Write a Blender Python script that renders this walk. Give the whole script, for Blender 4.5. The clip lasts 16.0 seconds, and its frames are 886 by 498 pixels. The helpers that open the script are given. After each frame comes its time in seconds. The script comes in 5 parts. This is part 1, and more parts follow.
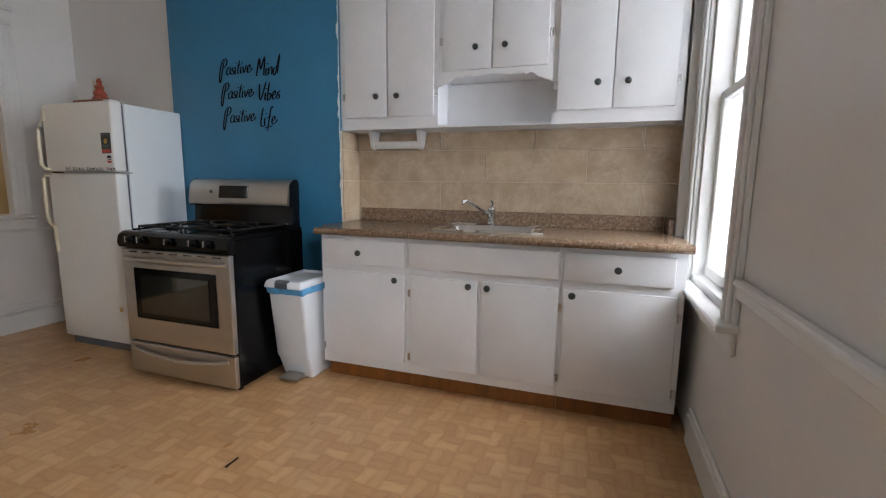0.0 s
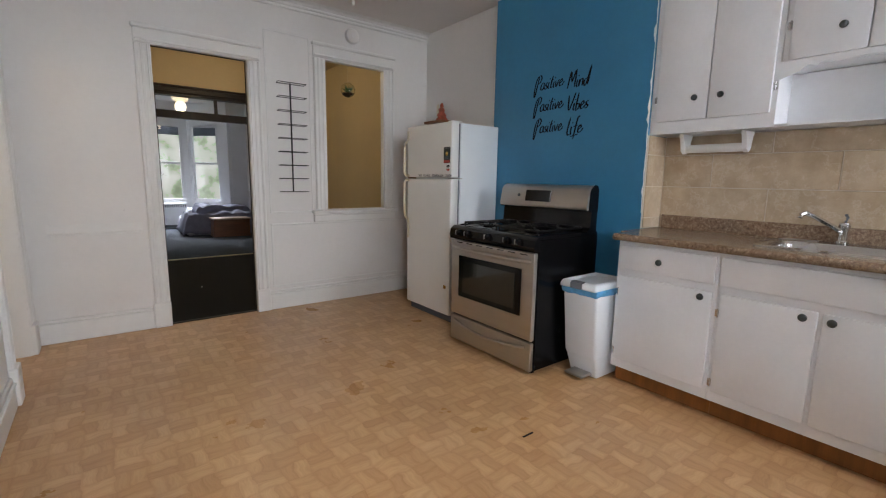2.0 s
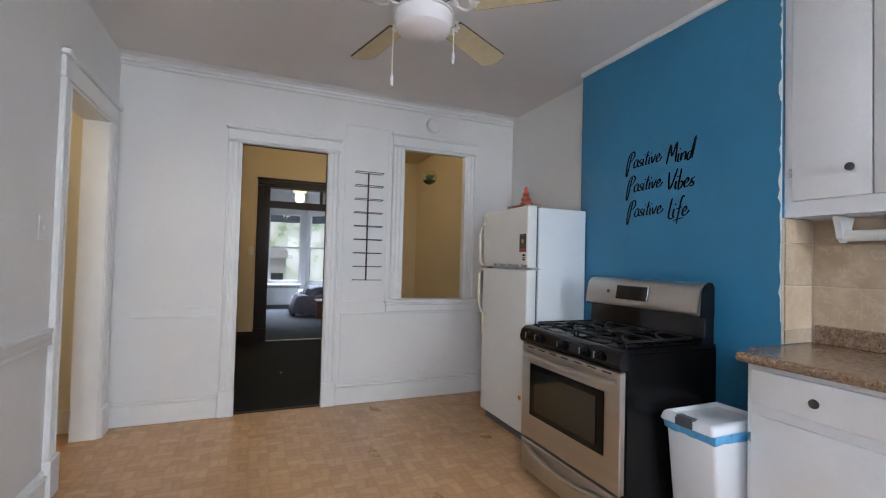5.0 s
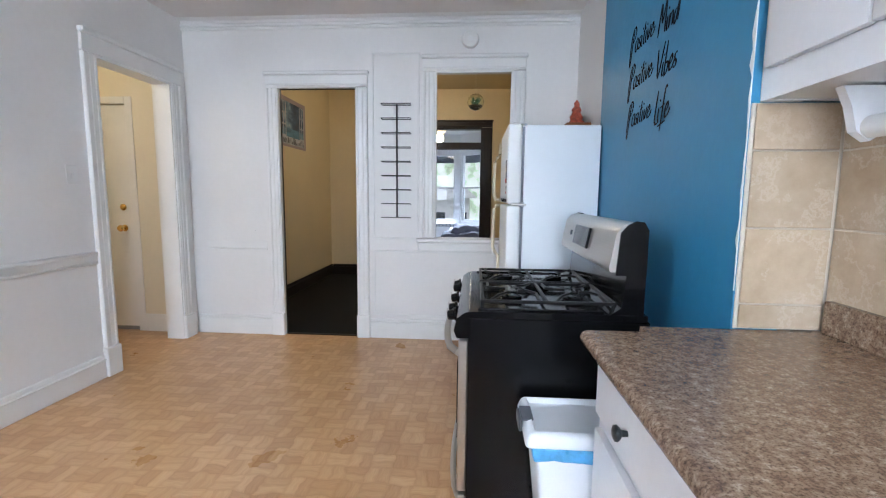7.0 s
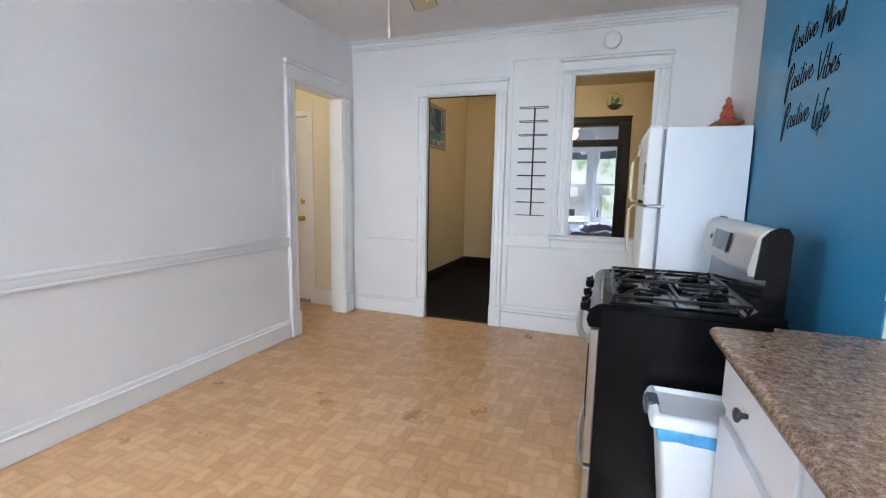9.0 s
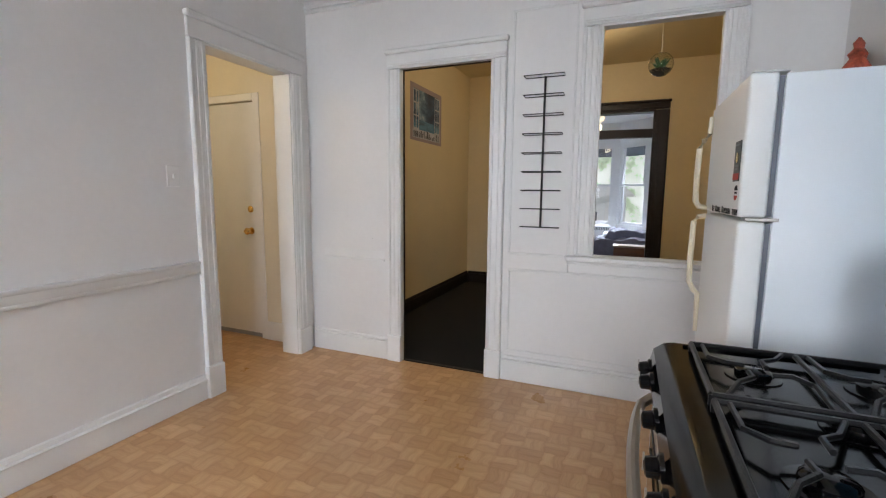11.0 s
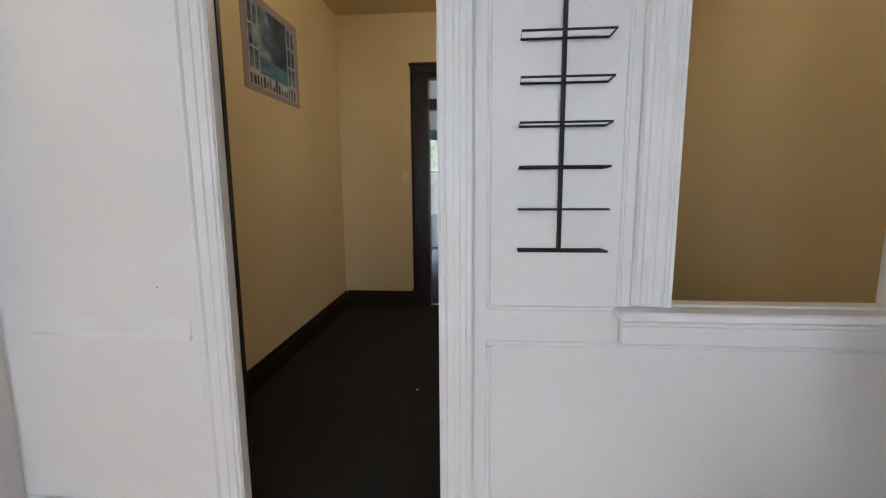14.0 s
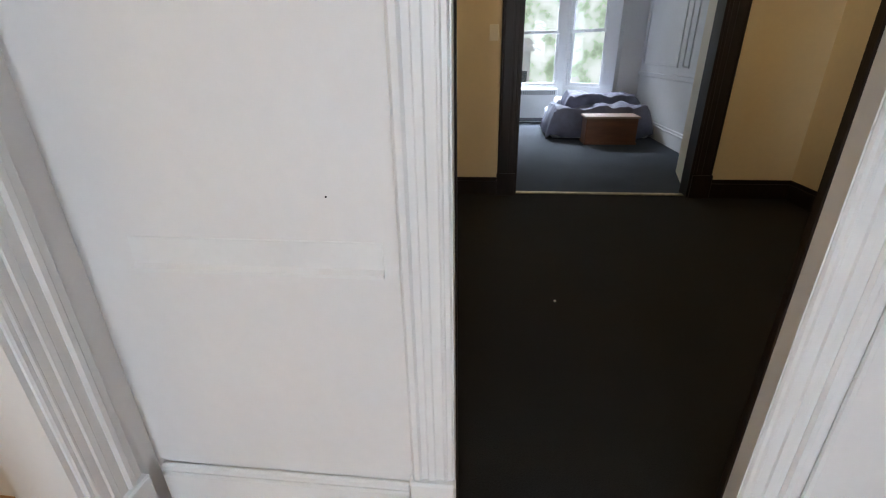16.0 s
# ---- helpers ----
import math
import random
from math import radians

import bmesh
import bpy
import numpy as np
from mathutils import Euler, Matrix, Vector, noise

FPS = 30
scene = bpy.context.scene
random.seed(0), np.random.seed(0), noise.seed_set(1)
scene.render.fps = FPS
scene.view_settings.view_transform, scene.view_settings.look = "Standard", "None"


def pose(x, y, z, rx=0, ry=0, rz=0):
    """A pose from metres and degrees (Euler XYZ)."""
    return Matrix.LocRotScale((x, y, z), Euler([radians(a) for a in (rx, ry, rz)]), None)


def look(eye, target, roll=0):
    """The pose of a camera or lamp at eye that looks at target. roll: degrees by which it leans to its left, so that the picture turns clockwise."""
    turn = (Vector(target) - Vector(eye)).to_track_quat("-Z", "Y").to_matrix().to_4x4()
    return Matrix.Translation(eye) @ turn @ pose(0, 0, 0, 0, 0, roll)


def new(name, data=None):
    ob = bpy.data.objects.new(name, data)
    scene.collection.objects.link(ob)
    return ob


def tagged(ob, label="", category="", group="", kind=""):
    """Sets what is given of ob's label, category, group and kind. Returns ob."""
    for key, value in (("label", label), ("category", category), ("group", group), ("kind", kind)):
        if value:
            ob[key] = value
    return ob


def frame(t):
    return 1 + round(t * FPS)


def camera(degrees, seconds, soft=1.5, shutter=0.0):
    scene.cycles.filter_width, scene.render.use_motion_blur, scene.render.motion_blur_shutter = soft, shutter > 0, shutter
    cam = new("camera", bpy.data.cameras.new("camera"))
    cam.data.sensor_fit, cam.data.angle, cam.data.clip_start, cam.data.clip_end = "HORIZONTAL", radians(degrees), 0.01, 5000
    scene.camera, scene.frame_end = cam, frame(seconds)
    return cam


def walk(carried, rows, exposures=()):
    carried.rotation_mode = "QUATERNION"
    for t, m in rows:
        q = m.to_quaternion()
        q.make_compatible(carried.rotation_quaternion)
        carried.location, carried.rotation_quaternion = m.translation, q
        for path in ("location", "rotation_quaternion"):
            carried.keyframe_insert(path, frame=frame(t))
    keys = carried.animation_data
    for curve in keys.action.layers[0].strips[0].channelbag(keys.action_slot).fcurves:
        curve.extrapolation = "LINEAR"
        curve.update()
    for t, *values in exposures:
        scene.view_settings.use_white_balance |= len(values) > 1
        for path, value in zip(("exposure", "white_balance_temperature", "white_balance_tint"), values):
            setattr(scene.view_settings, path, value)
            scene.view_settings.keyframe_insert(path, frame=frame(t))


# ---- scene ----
cam = camera(89.8, 16.0, soft=1.2)
PATH = [
    (0, (0.633, -4.097, 1.149), (2.509, -3.465, 0.861), 0.7),
    (0.5, (0.549, -4.133, 1.179), (2.255, -3.134, 0.882), 1.1),
    (1, (0.489, -4.107, 1.202), (2.016, -2.856, 0.882), 1.2),
    (1.5, (0.468, -4.074, 1.187), (1.842, -2.656, 0.869), 1.2),
    (2, (0.445, -4.028, 1.186), (1.648, -2.461, 0.878), 1.0),
    (2.5, (0.421, -4.0, 1.199), (1.39, -2.274, 0.915), 1.0),
    (3, (0.431, -4.001, 1.21), (1.27, -2.189, 1.102), 1.5),
    (3.5, (0.508, -3.99, 1.26), (1.3, -2.166, 1.474), 1.6),
    (4, (0.618, -4.0, 1.277), (1.388, -2.19, 1.639), 1.7),
    (4.5, (0.738, -3.968, 1.271), (1.504, -2.14, 1.542), 1.7),
    (5, (0.933, -3.825, 1.243), (1.711, -1.983, 1.294), 1.5),
    (5.2, (1.073, -3.777, 1.229), (1.84, -1.93, 1.205), 1.3),
    (7.3, (2.533, -3.749, 1.246), (2.308, -1.777, 1.001), 0.7),
    (7.5, (2.464, -3.863, 1.268), (2.214, -1.895, 1.017), 0.8),
    (8, (2.475, -3.964, 1.268), (2.064, -2.023, 1.011), 1.2),
    (8.5, (2.467, -4.015, 1.267), (1.897, -2.116, 1.005), 1.3),
    (9, (2.464, -4.017, 1.268), (1.783, -2.155, 1.003), 1.1),
    (9.2, (2.461, -3.991, 1.267), (1.738, -2.146, 1.001), 0.9),
    (11.3, (2.285, -2.674, 1.274), (1.523, -0.843, 1.021), 0.5),
    (11.5, (2.238, -2.555, 1.269), (1.565, -0.687, 1.026), 0.8),
    (12, (2.118, -2.276, 1.268), (1.707, -0.331, 1.051), 0.8),
    (12.5, (2.049, -2.006, 1.277), (1.824, -0.029, 1.074), 0.2),
    (13, (1.983, -1.786, 1.271), (1.828, 0.194, 1.036), -0.6),
    (13.5, (1.796, -1.53, 1.264), (1.641, 0.443, 0.977), -0.3),
    (14, (1.592, -1.308, 1.248), (1.434, 0.664, 0.954), -0.4),
    (14.5, (1.428, -1.121, 1.243), (1.266, 0.851, 0.952), -0.5),
    (15, (1.243, -0.988, 1.237), (1.086, 0.983, 0.933), -0.6),
    (15.5, (1.056, -0.9, 1.218), (0.915, 1.044, 0.768), -0.7),
    (16, (0.884, -0.79, 1.173), (0.68, 1.028, 0.364), -1.0),
]
walk(cam, [(t, look(eye, aim, roll)) for t, eye, aim, roll in PATH], exposures=[(0, -1.26, 6900, 10), (1.5, -1.14, 6950, 10), (2.5, -1.17, 6950, 11), (3.5, -1.0, 6450, 9), (5, -0.92, 6350, 9), (7.5, -0.4, 6000, 8), (9, -0.48, 6050, 8), (11.5, -0.74, 6650, 10), (12.5, -0.74, 6600, 10), (14, -0.7, 6400, 9), (16, -0.58, 6400, 8)])

# ---- world and light ----
world = bpy.data.worlds.new("world")
scene.world = world
world.use_nodes = True
wn, wl = world.node_tree.nodes, world.node_tree.links
sky = wn.new("ShaderNodeTexSky")
sky.sky_type, sky.sun_disc = "NISHITA", False
sky.sun_elevation, sky.sun_rotation = radians(38), radians(200)
wl.new(sky.outputs[0], wn["Background"].inputs[0])
wn["Background"].inputs[1].default_value = 0.12


def lamp(name, kind, m, energy, color, **kw):
    d = bpy.data.lights.new(name, kind)
    d.energy, d.color = energy, color
    for k, v in kw.items():
        if k == "size": d.size = v
        if k == "size_y": d.shape = "RECTANGLE"; d.size_y = v
        if k == "radius": d.shadow_soft_size = v
        if k == "angle": d.angle = v
    ob = new(name, d)
    ob.matrix_world = m
    return ob


lamp("sun", "SUN", look((0, -10, 10), (2, 0, 0)), 0.8, (1, 0.97, 0.92), angle=radians(12))
# area lamps out of view outside the windows, standing in for sky daylight
DAY = (0.81, 0.875, 1.0)
lamp("window_daylight", "AREA", look((2.95, -5.12, 2.1), (2.85, -3.6, 1.5)), 460, DAY, size=2.3, size_y=2.3)
lamp("window_daylight", "AREA", look((0.35, -5.12, 2.1), (0.5, -3.6, 1.5)), 540, DAY, size=2.4, size_y=2.3)
lamp("bay_daylight", "AREA", look((1.6, 9.6, 3.9), (1.7, 6.2, 0.2)), 3700, DAY, size=3.6, size_y=1.6)
# bulbs
lamp("entry_bulb", "POINT", pose(-0.85, -1.25, 2.36), 24, (1.0, 0.81, 0.56), radius=0.2)
lamp("hall_bulb", "POINT", pose(1.75, 1.6, 2.62), 31, (1.0, 0.83, 0.60), radius=0.07)
lamp("bedroom_bulb", "POINT", pose(1.727, 5.573, 2.42), 8, (1.0, 0.84, 0.6), radius=0.09)


# ---- materials ----
def nodes_of(m):
    m.use_nodes = True
    return m.node_tree.nodes, m.node_tree.links, m.node_tree.nodes["Principled BSDF"]


def noise_at(n, l, scale, detail=4.0, stretch=None, rough=0.55):
    g = n.new("ShaderNodeNewGeometry")
    t = n.new("ShaderNodeTexNoise")
    t.inputs["Scale"].default_value, t.inputs["Detail"].default_value, t.inputs["Roughness"].default_value = scale, detail, rough
    if stretch:
        mp = n.new("ShaderNodeMapping")
        mp.inputs["Scale"].default_value = stretch
        l.new(g.outputs["Position"], mp.inputs["Vector"])
        l.new(mp.outputs[0], t.inputs["Vector"])
    else:
        l.new(g.outputs["Position"], t.inputs["Vector"])
    return t.outputs["Fac"]


def ramp_of(n, l, fac, stops):
    r = n.new("ShaderNodeValToRGB")
    e = r.color_ramp.elements
    while len(e) < len(stops):
        e.new(0.5)
    for el, (p, c) in zip(e, stops):
        el.position, el.color = p, (*c, 1)
    l.new(fac, r.inputs[0])
    return r.outputs[0]


def mixed(n, l, a, b, fac, mode="MULTIPLY"):
    m = n.new("ShaderNodeMix")
    m.data_type, m.blend_type = "RGBA", mode
    for sock, v in ((m.inputs[0], fac), (m.inputs[6], a), (m.inputs[7], b)):
        if hasattr(v, "links"):
            l.new(v, sock)
        else:
            sock.default_value = v
    return m.outputs[2]


def mat(name, color, rough=0.5, metal=0.0, var=0.12, scale=3.0, fine=45.0, bump=0.08, stretch=None, coat=0.0, spec=0.5):
    """A painted, moulded or metal surface: cloudy large variation, fine grain and relief."""
    m = bpy.data.materials.new(name)
    n, l, p = nodes_of(m)
    big = noise_at(n, l, scale, 3, stretch)
    lo = tuple(c * (1 - var) for c in color)
    hi = tuple(min(1, c * (1 + var * 0.6)) for c in color)
    col = ramp_of(n, l, big, [(0.3, lo), (0.7, hi)])
    small = noise_at(n, l, fine, 5, stretch)
    sh = ramp_of(n, l, small, [(0.25, (1 - var * 0.5,) * 3), (0.65, (1, 1, 1))])
    l.new(mixed(n, l, col, sh, 1.0), p.inputs["Base Color"])
    r = n.new("ShaderNodeMapRange")
    r.inputs["To Min"].default_value, r.inputs["To Max"].default_value = max(0.03, rough - 0.1), min(1, rough + 0.1)
    l.new(big, r.inputs["Value"])
    l.new(r.outputs[0], p.inputs["Roughness"])
    p.inputs["Metallic"].default_value = metal
    p.inputs["Coat Weight"].default_value = coat
    p.inputs["Specular IOR Level"].default_value = spec
    b = n.new("ShaderNodeBump")
    b.inputs["Strength"].default_value, b.inputs["Distance"].default_value = bump, 0.004
    l.new(small, b.inputs["Height"])
    l.new(b.outputs[0], p.inputs["Normal"])
    return m


WALL = mat("white_wall_paint", (0.79, 0.78, 0.76), 0.45, var=0.05, scale=1.3, fine=28, bump=0.10)
TRIM = mat("white_gloss_trim_paint", (0.80, 0.80, 0.78), 0.36, var=0.04, scale=4, fine=60, bump=0.07)
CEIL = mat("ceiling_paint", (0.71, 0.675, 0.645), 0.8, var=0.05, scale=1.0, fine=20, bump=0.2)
YELLOW = mat("cream_yellow_wall_paint", (0.72, 0.59, 0.36), 0.6, var=0.06, scale=1.2, fine=30, bump=0.16)
CREAM = mat("entry_cream_wall_paint", (0.78, 0.72, 0.58), 0.6, var=0.05, scale=1.2, fine=30, bump=0.16)
BLUE = mat("teal_blue_wall_paint", (0.030, 0.185, 0.32), 0.5, var=0.10, scale=1.6, fine=26, bump=0.2)
BEDWALL = mat("pale_bedroom_wall_paint", (0.76, 0.78, 0.80), 0.5, var=0.05, scale=1.3, fine=28, bump=0.16)
DARKWOOD = mat("dark_stained_wood", (0.016, 0.009, 0.006), 0.42, var=0.4, scale=3, fine=40, bump=0.12, stretch=(6, 6, 0.7), spec=0.3)
CABINET = mat("white_cabinet_paint", (0.82, 0.83, 0.85), 0.35, var=0.05, scale=3, fine=50, bump=0.2)
FRIDGE = mat("fridge_white_enamel", (0.80, 0.80, 0.77), 0.38, var=0.04, scale=2, fine=350, bump=0.12)
FRIDGESIDE = mat("fridge_side_enamel", (0.76, 0.80, 0.82), 0.4, var=0.04, scale=2, fine=350, bump=0.12)
HANDLE = mat("yellowed_plastic", (0.74, 0.67, 0.5), 0.4, var=0.1)
STEEL = mat("brushed_stainless_steel", (0.56, 0.54, 0.51), 0.33, 1.0, var=0.12, scale=2, fine=90, bump=0.05, stretch=(1, 0.06, 3))
CHROME = mat("chrome", (0.75, 0.75, 0.75), 0.12, 1.0, var=0.05, bump=0.01)
SINKSTEEL = mat("sink_steel", (0.62, 0.62, 0.61), 0.27, 1.0, var=0.12, fine=120, bump=0.04)
BLACK = mat("black_enamel", (0.0035, 0.0035, 0.004), 0.13, var=0.3, scale=5, fine=80, bump=0.03, spec=0.3)
BLACKMATT = mat("black_side_panel", (0.0035, 0.0035, 0.004), 0.24, spec=0.22, var=0.35, scale=5, fine=120, bump=0.06)
IRON = mat("cast_iron", (0.006, 0.006, 0.0065), 0.34, var=0.4, scale=20, fine=200, bump=0.2, spec=0.3)
WIRE = mat("black_wire", (0.014, 0.013, 0.013), 0.5, var=0.3, scale=20, fine=150, bump=0.1)
OVENGLASS = mat("oven_door_glass", (0.02, 0.022, 0.018), 0.06, var=0.3, scale=4, bump=0.0, coat=0.5)
DISPLAY = mat("dark_display", (0.012, 0.014, 0.016), 0.12, var=0.3, bump=0.0)
PLASTIC = mat("white_bin_plastic", (0.80, 0.83, 0.86), 0.4, var=0.05, scale=4, fine=160, bump=0.08)
LINER = mat("blue_bag_plastic", (0.12, 0.42, 0.75), 0.3, var=0.25, scale=20, fine=60, bump=0.5)
GREYPL = mat("grey_plastic", (0.10, 0.11, 0.13), 0.4, var=0.1)
KNOB = mat("pewter_knob", (0.10, 0.115, 0.12), 0.35, 0.8, var=0.4, scale=30, fine=120, bump=0.2)
BRASS = mat("polished_brass", (0.72, 0.47, 0.15), 0.22, 1.0, var=0.1)
INK = mat("black_vinyl_lettering", (0.006, 0.006, 0.008), 0.7, var=0.2, bump=0.0, spec=0.15)
FANWHITE = mat("fan_white_metal", (0.78, 0.77, 0.74), 0.4, var=0.06)
BLADE = mat("pale_maple_blade", (0.62, 0.53, 0.33), 0.5, var=0.12, scale=5, fine=40, bump=0.05, stretch=(1, 1, 1))
OPAL = mat("opal_glass", (0.82, 0.80, 0.80), 0.25, var=0.03, bump=0.0)
SHADE = mat("grey_roller_shade", (0.16, 0.19, 0.24), 0.9, var=0.12, fine=200, bump=0.2)
DUVET = mat("grey_violet_duvet", (0.17, 0.175, 0.24), 0.9, var=0.3, scale=5, fine=220, bump=0.25)
SHEET = mat("pale_sheet", (0.55, 0.57, 0.62), 0.9, var=0.1, fine=220, bump=0.2)
CHEST = mat("reddish_brown_wood", (0.16, 0.058, 0.022), 0.45, var=0.3, scale=3, fine=45, bump=0.12, stretch=(1, 5, 6))
CHESTTOP = mat("pale_wood_lid", (0.36, 0.25, 0.18), 0.4, var=0.2, scale=3, fine=45, bump=0.1)
BOARDWOOD = mat("varnished_brown_wood", (0.24, 0.085, 0.018), 0.4, var=0.3, scale=3, fine=45, bump=0.12, stretch=(6, 6, 0.6))
RADIATOR = mat("radiator_white", (0.74, 0.76, 0.78), 0.5, var=0.05)
PAPERWHITE = mat("paper_white", (0.8, 0.8, 0.78), 0.7, var=0.05)
CARDGREEN = mat("dark_green_print", (0.012, 0.02, 0.016), 0.4, var=0.2, bump=0.0)
RED = mat("red_print", (0.5, 0.05, 0.03), 0.6, var=0.2)
ORANGE = mat("orange_red_clay", (0.46, 0.09, 0.045), 0.6, var=0.5, scale=40, fine=120, bump=0.3)
LEAF = mat("succulent_green", (0.06, 0.16, 0.05), 0.5, var=0.4, scale=60)
SOIL = mat("dark_soil", (0.05, 0.035, 0.02), 0.9, var=0.4, scale=80, fine=200, bump=0.6)
SPRING = mat("door_sweep_grey", (0.3, 0.3, 0.3), 0.5, var=0.1)
GOLDSTRIP = mat("worn_brass_threshold", (0.5, 0.42, 0.25), 0.45, 0.8, var=0.3, scale=20)


def poster_sky():
    """Deep blue print with a pale bank of cloud."""
    m = bpy.data.materials.new("poster_deep_blue")
    n, l, p = nodes_of(m)
    c = ramp_of(n, l, noise_at(n, l, 3.6, 6, (1, 1.0, 1.5), 0.6), [(0.34, (0.008, 0.018, 0.045)), (0.5, (0.03, 0.07, 0.14)), (0.62, (0.14, 0.24, 0.34)), (0.74, (0.5, 0.56, 0.62))])
    l.new(c, p.inputs["Base Color"])
    p.inputs["Roughness"].default_value = 0.45
    return m


POSTERSKY = poster_sky()
POSTERDARK = mat("poster_dark_print", (0.05, 0.045, 0.06), 0.5, var=0.5, scale=30, bump=0.0)
BLADEEDGE = mat("dark_blade_edge", (0.09, 0.06, 0.035), 0.6, var=0.3, scale=20)
POSTERSEA = mat("poster_sea_blue", (0.10, 0.24, 0.36), 0.5, var=0.5, scale=6, fine=20, bump=0.0, stretch=(1, 1, 4))
POSTERFRAME = mat("poster_pale_mauve", (0.36, 0.28, 0.29), 0.6, var=0.1, bump=0.0)
POSTERWHITE = mat("poster_white_sill", (0.5, 0.5, 0.54), 0.6, var=0.3, scale=18, bump=0.0)


def carpet(name, color):
    m = bpy.data.materials.new(name)
    n, l, p = nodes_of(m)
    tuft = noise_at(n, l, 260, 3)
    wear = noise_at(n, l, 1.6, 4)
    a = ramp_of(n, l, tuft, [(0.3, tuple(c * 0.55 for c in color)), (0.7, tuple(c * 1.5 for c in color))])
    b = ramp_of(n, l, wear, [(0.3, (0.8, 0.8, 0.8)), (0.7, (1.0, 1.0, 1.0))])
    l.new(mixed(n, l, a, b, 1.0), p.inputs["Base Color"])
    p.inputs["Roughness"].default_value = 0.95
    p.inputs["Specular IOR Level"].default_value = 0.15
    bu = n.new("ShaderNodeBump")
    bu.inputs["Strength"].default_value, bu.inputs["Distance"].default_value = 0.6, 0.006
    l.new(tuft, bu.inputs["Height"])
    l.new(bu.outputs[0], p.inputs["Normal"])
    return m


HALLCARPET = carpet("black_hall_carpet", (0.018, 0.0175, 0.0175))
BEDCARPET = carpet("slate_bedroom_carpet", (0.045, 0.055, 0.068))


def granite():
    m = bpy.data.materials.new("brown_granite_laminate")
    n, l, p = nodes_of(m)
    a = ramp_of(n, l, noise_at(n, l, 75, 6, rough=0.7), [(0.3, (0.07, 0.04, 0.026)), (0.44, (0.185, 0.115, 0.072)), (0.56, (0.28, 0.195, 0.13)), (0.72, (0.44, 0.36, 0.28))])
    b = ramp_of(n, l, noise_at(n, l, 240, 3), [(0.36, (0.3, 0.25, 0.2)), (0.5, (1, 1, 1))])
    l.new(mixed(n, l, a, b, 0.8), p.inputs["Base Color"])
    p.inputs["Roughness"].default_value = 0.22
    return m


GRANITE = granite()


def tile_mat():
    m = bpy.data.materials.new("beige_stone_tile")
    n, l, p = nodes_of(m)
    a = ramp_of(n, l, noise_at(n, l, 5, 6, rough=0.65), [(0.3, (0.37, 0.27, 0.17)), (0.55, (0.50, 0.39, 0.27)), (0.75, (0.60, 0.50, 0.38))])
    vein = ramp_of(n, l, noise_at(n, l, 3.2, 8, rough=0.7), [(0.475, (0, 0, 0)), (0.497, (0.2, 0.2, 0.2)), (0.515, (0, 0, 0))])
    oi = n.new("ShaderNodeObjectInfo")
    r = n.new("ShaderNodeMapRange")
    r.inputs["To Min"].default_value, r.inputs["To Max"].default_value = 0.88, 1.06
    l.new(oi.outputs["Random"], r.inputs["Value"])
    c = n.new("ShaderNodeCombineColor")
    for i in range(3):
        l.new(r.outputs[0], c.inputs[i])
    base = mixed(n, l, a, c.outputs[0], 1.0)
    l.new(mixed(n, l, base, (0.8, 0.74, 0.64, 1), vein, "MIX"), p.inputs["Base Color"])
    p.inputs["Roughness"].default_value = 0.3
    return m


TILE = tile_mat()
GROUT = mat("pale_grout", (0.62, 0.55, 0.45), 0.85, var=0.1, fine=150, bump=0.2)


